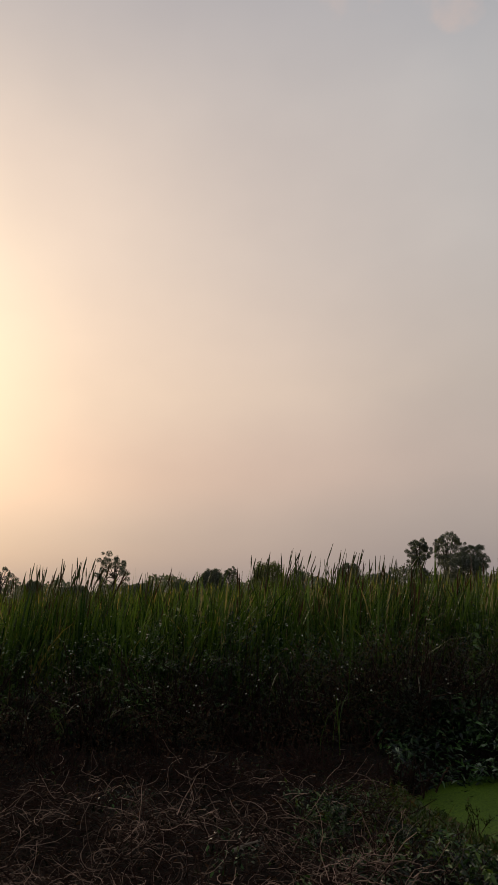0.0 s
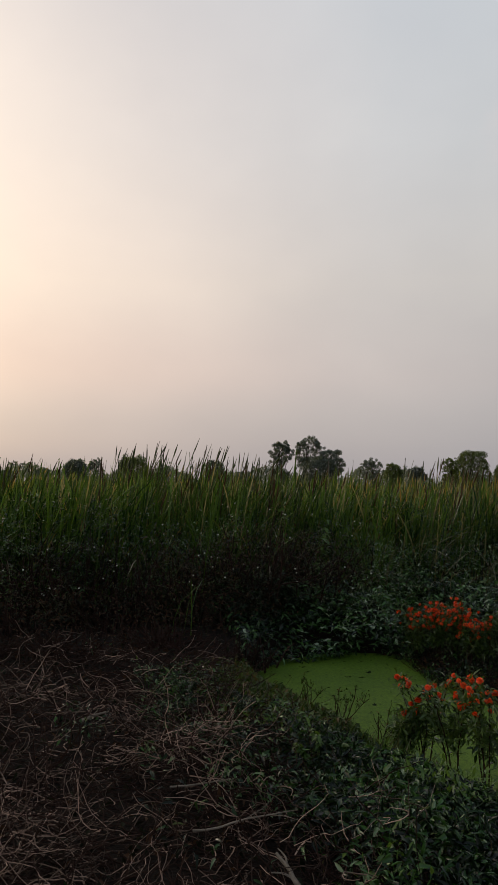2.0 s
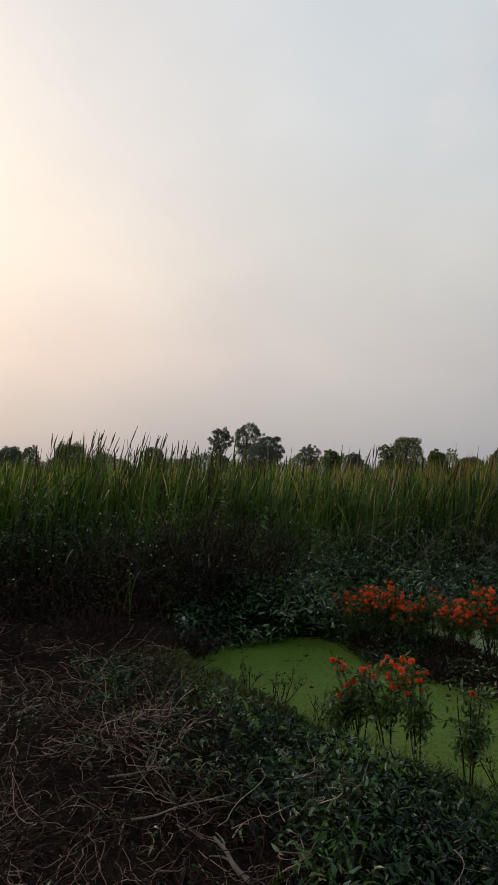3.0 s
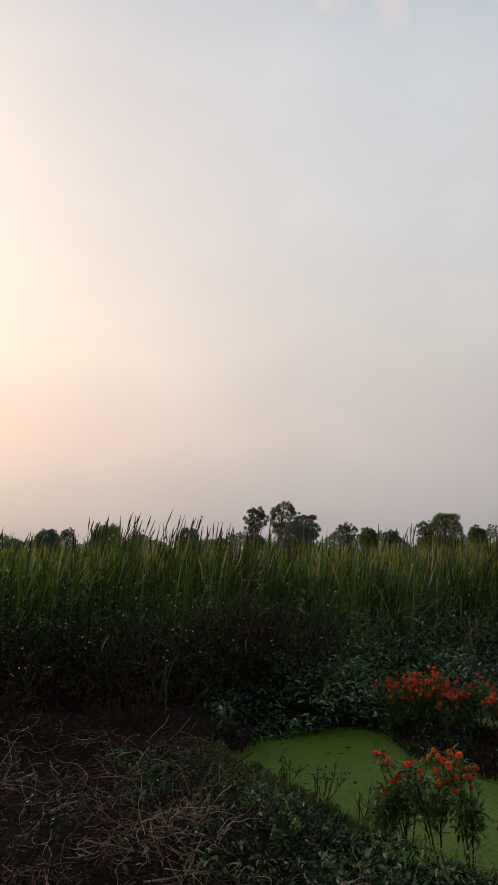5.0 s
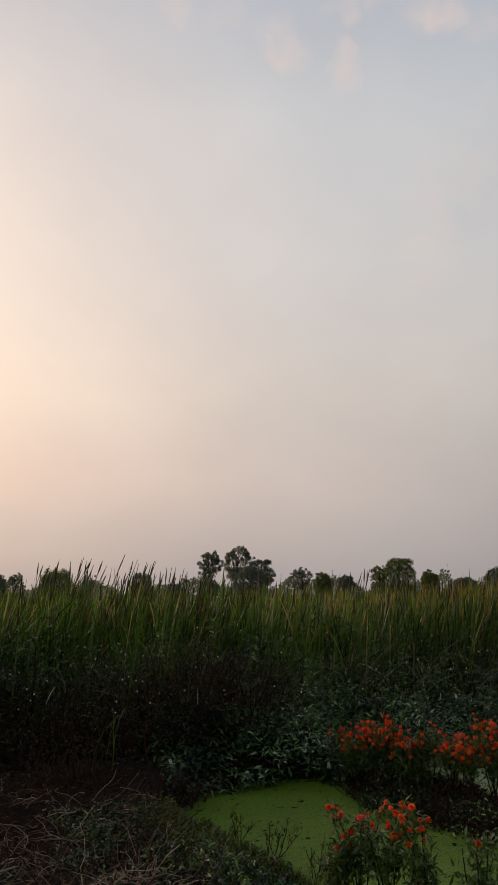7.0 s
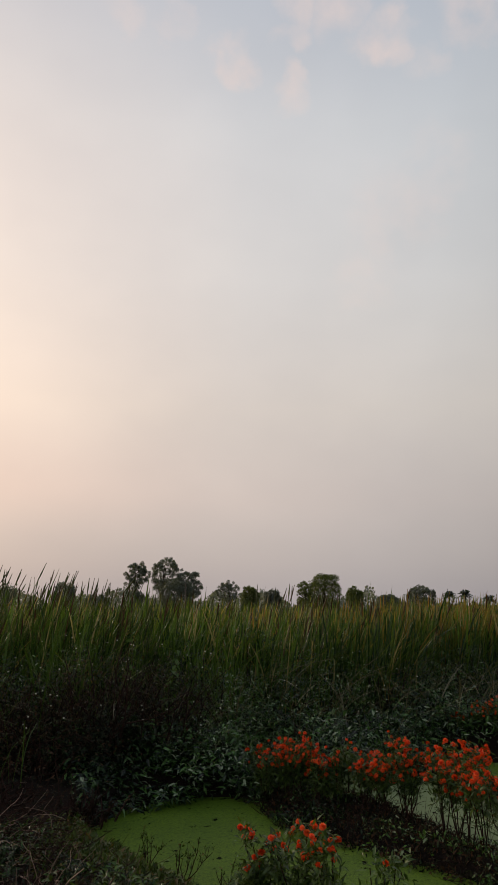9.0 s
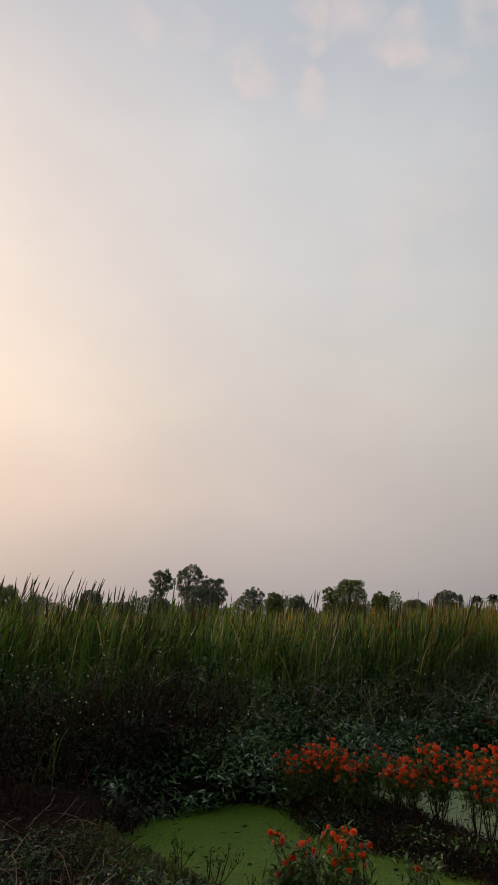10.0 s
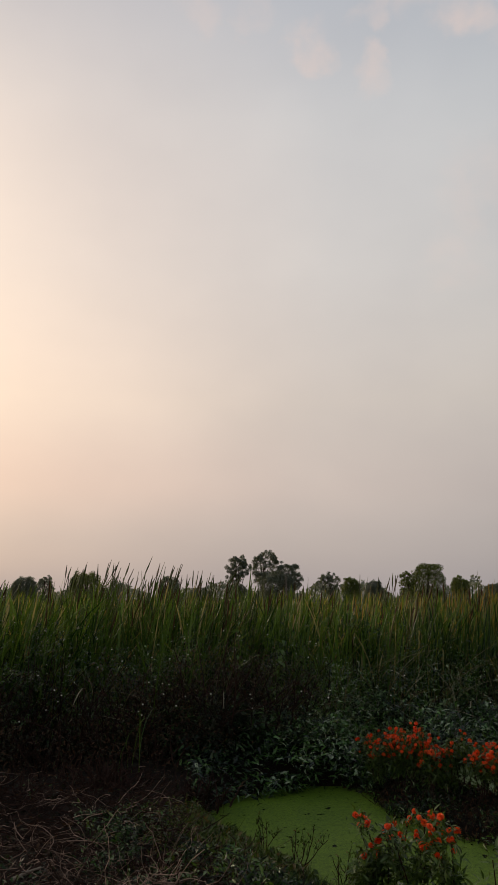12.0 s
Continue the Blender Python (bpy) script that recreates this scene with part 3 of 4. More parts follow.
    stalk = tubes(rng, path, np.full((k, 6), 0.004), 3)
    top = path[:, 4:5] + (path[:, 5:6] - path[:, 4:5]) * np.linspace(0.1, 1.0, 5)[None, :, None]
    spike = tubes(rng, top, np.broadcast_to(np.array([0.003, 0.010, 0.011, 0.009, 0.002]), (k, 5)), 5)
    stuff("cattail_spikes", [stalk, spike], M_SPIKE, "brown cattail spikes among the reeds", "cattails")


build_reeds()


def reed_clump(name, x, y, k, height, spread, label, seed, bent=0.1, wide=1.0):
    rng = np.random.default_rng(seed)
    z = float(ground_z(x, y))
    root = thing(name, (x, y, z), label, "reeds")
    p = np.stack([rng.normal(0, spread, k), rng.normal(0, spread, k), np.full(k, -0.02)], 1)
    h = height * rng.uniform(0.55, 1.05, k)
    bend = np.where(rng.uniform(0, 1, k) < bent, rng.uniform(0.6, 1.1, k), rng.gamma(1.5, 0.07, k))
    wd, az, ln = rng.uniform(0.012, 0.024, k) * wide, rng.uniform(0, 6.28, k), np.abs(rng.normal(0.08, 0.06, k))
    for j in range(k):
        q = slice(j, j + 1)
        part("blade", [blades(rng, p[q], h[q], wd[q], az[q], ln[q], bend[q])], M_REED, root)
    return root


reed_clump("reed_clump", 0.68, 7.2, 5, 0.95, 0.06, "slender green reed clump rising from dead brush", 21, 0.3, 0.5)
reed_clump("reed_clump", 0.2, 8.9, 40, 1.6, 0.25, "tall green reed clump before the reed bed", 22)
reed_clump("reed_clump", 1.2, 8.95, 40, 1.7, 0.25, "tall green reed clump before the reed bed", 23)
reed_clump("reed_clump", 3.3, 9.0, 50, 1.5, 0.2, "green reed clump with arching blades", 24, 0.3)
reed_clump("reed_clump", -1.6, 9.0, 50, 1.7, 0.3, "tall reed clump with dark upright blades", 25)


# ---- thicket between water and reeds ----
def shrub(x, y, rx, ry, h, k, material, label, seed, leaf=0.07, stems=26, stem_mat=None):
    """A low sprawling shrub: branching stems under a broken dome of leaves."""
    rng = np.random.default_rng(seed)
    z = float(ground_z(x, y))
    root = thing("shrub", (x, y, z), label, "shrub")
    az = rng.uniform(0, 6.28, stems)
    st = np.stack([rng.normal(0, rx * 0.25, stems), rng.normal(0, ry * 0.25, stems), np.full(stems, -0.03)], 1)
    path = wander(rng, st, az, rng.uniform(0.6, 1.4, stems), rng.uniform(0.6, 1.25, stems) * max(h, 0.5 * rx), 7, 0.35, 0.06)
    part("stem_mass", [tubes(rng, path, np.broadcast_to(np.linspace(0.010, 0.003, 7), (stems, 7)), 4)], stem_mat or M_DARKTWIG, root, kind="stuff")
    # leaves in tufts on an uneven dome
    tufts = max(12, k // 14)
    u, th = rng.uniform(0.05, 1, tufts), rng.uniform(0, 6.28, tufts)
    rr = np.sqrt(1 - u ** 2)
    rad = rng.uniform(0.72, 1.06, tufts) * (1 + 0.16 * np.sin(th * 3 + seed) + 0.1 * np.sin(u * 9))
    tc = np.stack([rx * rr * np.cos(th) * rad, ry * rr * np.sin(th) * rad, h * u * rad], 1)
    i = rng.integers(0, tufts, k)
    p = tc[i] + rng.normal(0, 1, (k, 3)) * np.array([0.09, 0.09, 0.05])
    p[:, 2] = np.maximum(p[:, 2], 0.01)
    outw = unit(tc[i] / np.array([rx, ry, h]) + 0.01)
    d = unit(outw * 0.6 + rng.normal(0, 0.7, (k, 3)))
    d[:, 2] *= 0.6
    n = unit(np.array([0, 0, 1.0]) + rng.normal(0, 0.32, (k, 3)) + outw * 0.25)
    ln = leaf * rng.uniform(0.6, 1.3, k)
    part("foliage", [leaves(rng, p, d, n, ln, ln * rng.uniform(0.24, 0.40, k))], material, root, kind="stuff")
    return root


def build_thicket():
    rng = np.random.default_rng(5)
    # leafy shrubs behind the ditches
    n = 0
    for row, (y0, h0) in enumerate(((7.95, 0.45), (8.6, 0.82), (9.2, 1.12))):
        for j in range(8):
            x = 1.6 + j * 1.25 + (0.5 if row % 2 else 0) + rng.uniform(-0.2, 0.2)
            y = y0 + rng.uniform(-0.2, 0.2) + max(0, x - 4.6) * (0.42, 0.30, 0.12)[row]
            h = h0 * rng.uniform(0.8, 1.15)
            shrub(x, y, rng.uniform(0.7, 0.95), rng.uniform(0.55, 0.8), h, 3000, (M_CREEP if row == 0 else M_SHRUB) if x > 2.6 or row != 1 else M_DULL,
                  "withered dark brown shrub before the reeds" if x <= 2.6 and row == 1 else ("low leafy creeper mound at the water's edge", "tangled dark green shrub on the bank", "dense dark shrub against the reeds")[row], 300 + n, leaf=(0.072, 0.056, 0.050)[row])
            n += 1
    # low dead brush where the tangle of stems ends
    for j in range(9):
        x, y = 1.1 - j * 0.75 + rng.uniform(-0.15, 0.15), 6.75 + rng.uniform(-0.2, 0.25)
        shrub(x, y, rng.uniform(0.45, 0.6), rng.uniform(0.3, 0.45), rng.uniform(0.16, 0.3), 420, M_DULL, "low dead brush of bare brown stems", 460 + j, leaf=0.035, stems=80)
    # withered brush to the other side
    for row, (y0, h0) in enumerate(((7.6, 0.42), (8.2, 0.80), (8.75, 1.14))):
        for j in range(8):
            x = 0.9 - j * 1.05 + (0.4 if row % 2 else 0) + rng.uniform(-0.2, 0.2)
            y = y0 + rng.uniform(-0.2, 0.2)
            h = h0 * rng.uniform(0.8, 1.15)
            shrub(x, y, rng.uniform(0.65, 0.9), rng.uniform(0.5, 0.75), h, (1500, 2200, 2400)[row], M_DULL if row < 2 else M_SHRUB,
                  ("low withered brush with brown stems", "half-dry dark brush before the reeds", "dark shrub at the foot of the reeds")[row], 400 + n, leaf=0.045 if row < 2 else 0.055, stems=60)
            n += 1
    # rounded brown bushes where the withered and the green growth meet
    for j, (x, y, rx, h) in enumerate(((1.75, 8.1, 0.75, 1.12), (2.45, 8.2, 0.6, 0.95), (1.15, 8.2, 0.6, 0.92))):
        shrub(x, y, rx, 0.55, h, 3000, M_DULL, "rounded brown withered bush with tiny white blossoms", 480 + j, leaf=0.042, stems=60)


build_thicket()


def build_creepers():
    """Broad-leaved creepers spilling over the far bank down to the water."""
    rng = np.random.default_rng(8)
    k = 8000
    x, y = place_on(rng, k, 1.2, 9, 6.7, 8.4, lambda x, y: (wet(x, y) > -0.12 + 0.1 * np.sin(x * 5)) * ((y > 7.0) | (x < 1.9)) * ((x < 3.5) | (x > 7.2) | (y > 7.7)) * (np.sin(x * 4.1) * np.sin(y * 5.3 + x) > -0.75))
    z = np.maximum(ground_z(x, y), WATER_Z) + rng.uniform(0.02, 0.16, k) + np.clip(y - 7.3, 0, 1) * rng.uniform(0.0, 0.35, k)
    p = np.stack([x, y, z], 1)
    d = random_dirs(rng, k)
    d[:, 2] = rng.normal(0.05, 0.3, k)
    d[:, 1] -= 0.25
    n = unit(np.array([0, -0.25, 1.0]) + rng.normal(0, 0.35, (k, 3)))
    ln = rng.uniform(0.055, 0.12, k)
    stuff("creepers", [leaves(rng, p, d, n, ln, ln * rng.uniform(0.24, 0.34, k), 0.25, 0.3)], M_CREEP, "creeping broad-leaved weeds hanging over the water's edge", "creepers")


build_creepers()


def build_dead_stalks():
    """Pale dead blades arching over the thicket."""
    rng = np.random.default_rng(15)
    k = 620
    x, y = place_on(rng, k, -6, 10, 8.0, 9.6, lambda x, y: np.where(x > 1.5, 1.0, 0.5))
    p = np.stack([x, y, ground_z(x, y)], 1)
    h = 0.45 + (y - 8.0) * 0.45 + rng.uniform(0, 0.35, k)
    stuff("dead_stalks", [blades(rng, p, h, rng.uniform(0.007, 0.016, k), rng.uniform(0, 6.28, k), rng.uniform(0.1, 0.5, k), rng.uniform(0.3, 1.2, k), 9)],
          M_STRAW, "pale dead reed blades arching over the shrubs", "dead stalks")


build_dead_stalks()


# ---- near bank ----
def leafy_zone(x, y):
    """Share of green leaf cover on the near bank."""
    edge = 0.86 + 0.16 * np.clip(y - 3, 0, 2) + 0.10 * np.sin(y * 3.0) + 0.06 * np.sin(y * 7.1 + 1)
    g = np.clip((x - edge + 0.15) / 0.4, 0, 1)
    g = g * np.clip((5.1 - y) / 0.6, 0, 1)
    patch = 1.3 * np.exp(-(((x - 0.60) / 0.50) ** 2 + ((y - 4.7) / 0.95) ** 2))
    patch = patch * np.clip(0.25 + np.sin(x * 11 + 3 * np.sin(y * 6)) * np.sin(y * 9 + x) * 2.2, 0, 1)
    return np.clip(g + 0.8 * patch, 0, 1)


def build_near_bank():
    rng = np.random.default_rng(31)
    # knee-high broad leaves
    k = 34000
    x, y = place_on(rng, k, 0.1, 3.6, -2.5, 6.1, lambda x, y: np.interp(y + 0.3 * np.sin(x * 5), [-2.2, 0.2, 1.8], [0.0, 0.25, 1.0]) * leafy_zone(x, y) * (x > 0.15) * (wet(x, y) > 0.02) * (0.5 + 0.5 * np.sin(x * 6 + 1.5 * np.sin(y * 4)) ** 2))
    lump = 0.11 + 0.07 * np.sin(x * 4.3) * np.sin(y * 3.9 + 0.5)
    z = ground_z(x, y) + rng.beta(2.2, 1.2, k) * (lump + 0.05) * np.clip(wet(x, y) / 0.8, 0.2, 1)
    d = random_dirs(rng, k)
    d[:, 2] = rng.normal(0.22, 0.42, k)
    n = unit(np.array([0, 0, 1.0]) + rng.normal(0, 0.6, (k, 3)))
    ln = rng.uniform(0.026, 0.066, k) * np.where((y > 4.0) & (x < 1.3), 0.72, 1.0)
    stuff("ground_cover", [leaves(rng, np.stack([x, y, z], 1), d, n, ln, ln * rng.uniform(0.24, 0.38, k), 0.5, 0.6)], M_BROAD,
          "dense carpet of lance-shaped green weed leaves", "ground cover")
    k = 500
    x, y = place_on(rng, k, 0.4, 2.6, 2.4, 5.2, lambda x, y: leafy_zone(x, y) * (wet(x, y) > 0.05) * (np.sin(x * 4.3 + 0.7) * np.sin(y * 3.7 + 2) > 0.45))
    z = ground_z(x, y) + rng.uniform(0.12, 0.2, k)
    d = random_dirs(rng, k, 0.5)
    ln = rng.uniform(0.025, 0.055, k)
    stuff("young_shoots", [leaves(rng, np.stack([x, y, z], 1), d, random_dirs(rng, k, 2), ln, ln * 0.35)], M_LIME, "bright young shoots among the weeds", "shoots")
    # stems of the weeds
    k = 1800
    x, y = place_on(rng, k, 0.5, 3.2, 1.3, 5.4, lambda x, y: leafy_zone(x, y) * (wet(x, y) > 0.03))
    path = wander(rng, np.stack([x, y, ground_z(x, y) - 0.01], 1), rng.uniform(0, 6.28, k), rng.uniform(0.5, 1.3, k), rng.uniform(0.08, 0.2, k), 5, 0.3)
    stuff("weed_stems", [tubes(rng, path, np.broadcast_to(np.linspace(0.003, 0.0012, 5), (k, 5)), 3)], M_GRASS, "thin green stems under the weed leaves", "stems")
    # olive grass along the ditch edge
    k = 4600
    x, y = place_on(rng, k, 0.2, 2.7, 2.0, 7.0, lambda x, y: np.exp(-np.abs(signed(DITCH_A, x, y) - 0.12) / 0.16) * (signed(DITCH_A, x, y) > -0.08) * np.where(y > 4.9, 1.0, 0.45) * np.clip((6.3 - y) / 0.6, 0, 1))
    p = np.stack([x, y, np.maximum(ground_z(x, y), WATER_Z) - 0.01], 1)
    stuff("bank_grass", [blades(rng, p, rng.uniform(0.04, 0.15, k), rng.uniform(0.004, 0.009, k), rng.uniform(0, 6.28, k), np.abs(rng.normal(0.2, 0.2, k)), rng.gamma(2, 0.16, k), 5)],
          M_GRASS, "short olive grass along the ditch edge", "grass")
    k = 8500
    x, y = place_on(rng, k, 0.2, 2.6, 4.4, 7.0, lambda x, y: np.exp(-np.abs(signed(DITCH_A, x, y) - 0.15) / 0.2) * (signed(DITCH_A, x, y) > -0.02) * (0.3 + 0.7 * np.sin(x * 5 + 2 * np.sin(y * 4)) ** 2) * np.clip((6.2 - y) / 0.7, 0, 1))
    z = ground_z(x, y) + rng.uniform(0.02, 0.11, k)
    ln = rng.uniform(0.025, 0.06, k)
    stuff("bank_herbs", [leaves(rng, np.stack([x, y, z], 1), random_dirs(rng, k, 0.3), random_dirs(rng, k, 2.0), ln, ln * 0.36)], M_GRASS, "small-leaved herbs on the ditch bank", "herbs")


build_near_bank()


def twig_zone(x, y):
    edge = 1.15 + 0.12 * np.sin(y * 3.0)
    return np.clip((edge - x) / 0.3, 0, 1) * np.clip((7.2 - y) / 0.8, 0, 1)


def build_twigs():
    rng = np.random.default_rng(41)
    for k, r0, r1, l0, l1, mat_, nm, lab, hi in (
            (9000, 0.0011, 0.0029, 0.10, 0.42, M_TWIG, "dry_twigs", "tangle of dead grey-brown vine stems on the ground", 0.30),
            (13000, 0.0016, 0.0042, 0.15, 0.5, M_DARKTWIG, "shaded_twigs", "vine stems coloured dark for the shade under the dry tangle", 0.14),
            (170, 0.0025, 0.0042, 0.3, 0.7, M_TWIG, "dry_vines", "thicker curling dead vines", 0.2)):
        x, y = place_on(rng, k, -6.0, 1.8, -2.5, 7.2, lambda x, y: np.interp(y + 0.4 * np.sin(x * 1.9), [-2.2, 0.4, 1.8], [0.0, 0.12, 1.0]) * (twig_zone(x + np.where(mat_ is M_TWIG, 0.22, 0.0), y) + np.where(mat_ is M_TWIG, 0.10, 0.25) * (leafy_zone(x, y) > 0.1) * (wet(x, y) > 0.3) * (x < 1.3)) * (0.22 + 0.78 * (0.5 + 0.5 * np.sin(x * 4.3 + 1.0 + 1.5 * np.sin(y * 2.7)) * np.sin(y * 4.9 + 1.3 * np.sin(x * 3.1))) ** 1.3) * np.where(mat_ is M_TWIG, np.interp(y + 0.3 * np.sin(x * 2.1), [2.0, 4.4, 5.5, 6.3], [1, 0.9, 0.45, 0.04]), 1.0))
        lump = 0.5 + 0.5 * np.sin(x * 3.1 + 0.4 + np.sin(y)) * np.sin(y * 3.6 + 0.8)
        z = ground_z(x, y) + rng.uniform(0.01, 1.0, k) * hi * lump + 0.01
        path = wander(rng, np.stack([x, y, z], 1), rng.uniform(0, 6.28, k), rng.normal(0.10, 0.3, k), rng.uniform(l0, l1, k), 9, 0.42, 0.02, 0.22)
        path[..., 2] = np.maximum(path[..., 2], ground_z(path[..., 0], path[..., 1]) + 0.004)
        rad = rng.uniform(r0, r1, k)[:, None] * np.linspace(1.1, 0.6, 9)
        stuff(nm, [tubes(rng, path, rad, 3)], mat_, lab, "twigs")
    # litter
    k = 7000
    x, y = place_on(rng, k, -5, 1.6, 1.4, 7.2, lambda x, y: twig_zone(x, y) * 1.0)
    ln = rng.uniform(0.02, 0.06, k)
    stuff("leaf_litter", [leaves(rng, np.stack([x, y, ground_z(x, y) + rng.uniform(0.005, 0.08, k)], 1), random_dirs(rng, k), random_dirs(rng, k, 1.5), ln, ln * 0.4, 0.4, 0.5)],
          M_DULL, "withered brown leaf litter", "leaf litter")
    # sparse green sprigs in the tangle
    k = 1500
    x, y = place_on(rng, k, -4, 0.9, 2.2, 6.3, lambda x, y: (np.sin(x * 3.7 + 2.1) * np.sin(y * 3.1 + 0.4) > 0.72) * 1.0)
    ln = rng.uniform(0.018, 0.042, k)
    stuff("green_sprigs", [leaves(rng, np.stack([x, y, ground_z(x, y) + rng.uniform(0.05, 0.2, k)], 1), random_dirs(rng, k, 0.2), random_dirs(rng, k, 2), ln, ln * 0.42)],
          M_BROAD, "scattered green sprigs growing through dead stems", "sprigs")


build_twigs()


# ---- marigolds ----
def flower_mesh(seed, radius):
    """A ruffled ball of petals in rings over a green cup."""
    rng = np.random.default_rng(seed)
    ps, ds, ns, ln = [], [], [], []
    for ring, (tilt, count, size) in enumerate(((-0.45, 11, 0.9), (0.0, 13, 1.0), (0.4, 12, 0.98), (0.8, 10, 0.92), (1.2, 6, 0.85))):
        for j in range(count):
            a = 6.283 * j / count + ring * 0.4 + rng.normal(0, 0.1)
            t = tilt + rng.normal(0, 0.08)
            d = np.array([math.cos(a) * math.cos(t), math.sin(a) * math.cos(t), math.sin(t)])
            ps.append(d * 0.15 * radius)
            ds.append(d)
            ns.append(np.array([-math.cos(a) * math.sin(t), -math.sin(a) * math.sin(t), math.cos(t)]))
            ln.append(radius * size * rng.uniform(0.93, 1.04))
    ln = np.array(ln)
    return mesh_of("flower", [leaves(rng, np.array(ps), np.array(ds), np.array(ns), ln, ln * 0.95, 0.2, 0.35)], M_PETAL)


def calyx_mesh():
    """The ribbed green cup under a flower head."""
    rng = np.random.default_rng(79)
    path = np.array([[[0, 0, -0.020], [0, 0, -0.016], [0, 0, -0.008], [0, 0, -0.001]]], dtype=float)
    return mesh_of("calyx", [tubes(rng, path, np.array([[0.0015, 0.0045, 0.0065, 0.0075]]), 7)], M_MARI, True)


CALYX = calyx_mesh()
FLOWERS = [flower_mesh(70 + i, r) for i, r in enumerate((0.020, 0.022, 0.017))]


def marigold(x, y, top, spread, blooms, seed, label, bare=0.2, count=1300, shoots=72, clear=0.58, upright=0.0, k=7, size=1.0):
    """Several branched stems with feathery leaves, and flower heads at the shoot tips."""
    rng = np.random.default_rng(seed)
    z = max(float(ground_z(x, y)), WATER_Z)
    height = top - z
    root = thing("marigold_plant", (x, y, z), label, "flowering plant", "marigolds along the ditches")
    az = rng.uniform(0, 6.28, k)
    st = np.stack([rng.normal(0, 0.0005 * k * k, k), rng.normal(0, 0.0005 * k * k, k), np.full(k, -0.03)], 1)
    main = wander(rng, st, az, rng.uniform(1.15 + upright, 1.5, k), height * rng.uniform(0.8, 1.02, k), 6, 0.25 - 0.3 * upright)
    i, s = rng.integers(0, k, shoots), rng.integers(2, 6, shoots)
    o = main[i, s]
    br = wander(rng, o, rng.uniform(0, 6.28, shoots), rng.uniform(0.2, 1.0, shoots), rng.uniform(0.4, 1.0, shoots) * spread, 5, 0.25)
    for j in range(k):
        part("stem", [tubes(rng, main[j:j + 1], np.linspace(0.006, 0.003, 6)[None], 5)], M_DARKTWIG, root)
    part("shoot_mass", [tubes(rng, br, np.broadcast_to(np.linspace(0.003, 0.0015, 5), (shoots, 5)), 3)], M_GRASS, root, kind="stuff")
    # leaflets along shoots and upper stems
    m = count
    tips = br.reshape(-1, 3)
    q = tips[rng.integers(0, len(tips), m)] + rng.normal(0, 0.03, (m, 3))
    low = main[:, 1:].reshape(-1, 3)
    take = rng.uniform(0, 1, m) < bare
    q[take] = low[rng.integers(0, len(low), int(take.sum()))] + rng.normal(0, 0.028, (int(take.sum()), 3))
    q[:, 2] = np.maximum(q[:, 2], height * rng.uniform(clear * 0.7, clear * 1.2, m))
    ln = rng.uniform(0.028, 0.065, m)
    d = random_dirs(rng, m, 0.15)
    part("foliage", [leaves(rng, q, d, random_dirs(rng, m, 2.0), ln, ln * 0.3, 0.2, 0.3)], M_MARI, root, kind="stuff")
    ends = np.concatenate([br[:, -1], main[:, -1]])
    order = np.argsort(-(ends[:, 2] + rng.normal(0, 0.045, len(ends))))[:blooms]
    for e in order:
        fo = part("flower", FLOWERS[int(rng.integers(0, 3))], None, root)
        sc = rng.uniform(0.68, 1.15) * size
        fo.matrix_basis = pose(*(ends[e] + np.array([0, 0, 0.016])), rng.uniform(-35, 35), rng.uniform(-35, 35), rng.uniform(0, 360)) @ Matrix.Diagonal((sc, sc, sc, 1))
        part("calyx", CALYX, None, fo)
    return root


NEAR_ROW = [(1.84, 4.27, 0.15, 0.045, 2, "small marigold with dark seed heads at the ditch edge"),
            (1.97, 4.23, 0.32, 0.085, 16, "orange marigold standing at the green ditch"),
            (2.07, 4.01, 0.37, 0.080, 12, "orange marigold standing at the green ditch"),
            (2.16, 3.81, 0.38, 0.125, 20, "orange marigold standing at the green ditch"),
            (2.28, 3.47, 0.37, 0.10, 1, "leafy marigold with a single orange bloom")]
# place, top, spread, blooms: clumps with gaps between them
DIKE_ROW = [(3.18, 6.96, 0.24, 0.17, 30), (3.31, 6.84, 0.27, 0.18, 40), (3.44, 6.72, 0.29, 0.18, 46), (3.58, 6.55, 0.24, 0.18, 44), (3.64, 6.38, 0.16, 0.16, 20),
            (3.80, 6.42, 0.33, 0.15, 5), (3.84, 6.15, 0.20, 0.18, 34), (3.92, 5.92, 0.22, 0.17, 40), (4.10, 5.88, 0.46, 0.15, 34), (4.06, 5.74, 0.22, 0.15, 26),
            (4.14, 5.37, 0.40, 0.18, 42), (4.13, 5.18, 0.42, 0.18, 46), (4.11, 5.02, 0.46, 0.17, 44), (4.12, 4.84, 0.39, 0.19, 38), (4.12, 4.55, 0.36, 0.17, 22)]
FAR_ROW = [(6.66, 8.15, 0.19, 0.16, 14), (6.85, 8.0, 0.31, 0.2, 20), (7.02, 7.86, 0.37, 0.2, 26), (7.2, 7.7, 0.40, 0.2, 24)]
for i, (x, y, h, s, b, lab) in enumerate(NEAR_ROW):
    marigold(x, y, h, s, b, 500 + i, lab, 0.35, 700, 36, 0.55, 0.18, 4, 0.96)
for i, (x, y, h, s, b) in enumerate(DIKE_ROW):
    low = x < 3.75        # the first clump is leafy to the ground, the others stand on bare stems
    marigold(x, y, h, s, int(b * 1.3), 520 + i, "bushy marigold full of orange blooms on the dike", 0.3 if low else 0.10, 1000 if low else 620, 80, 0.3 if low else 0.62, 0.08, 5, 1.0)
for i, (x, y, h, s, b) in enumerate(FAR_ROW):
    marigold(x, y, h, s, b, 540 + i, "orange marigold on the farther flower bed", size=0.95)


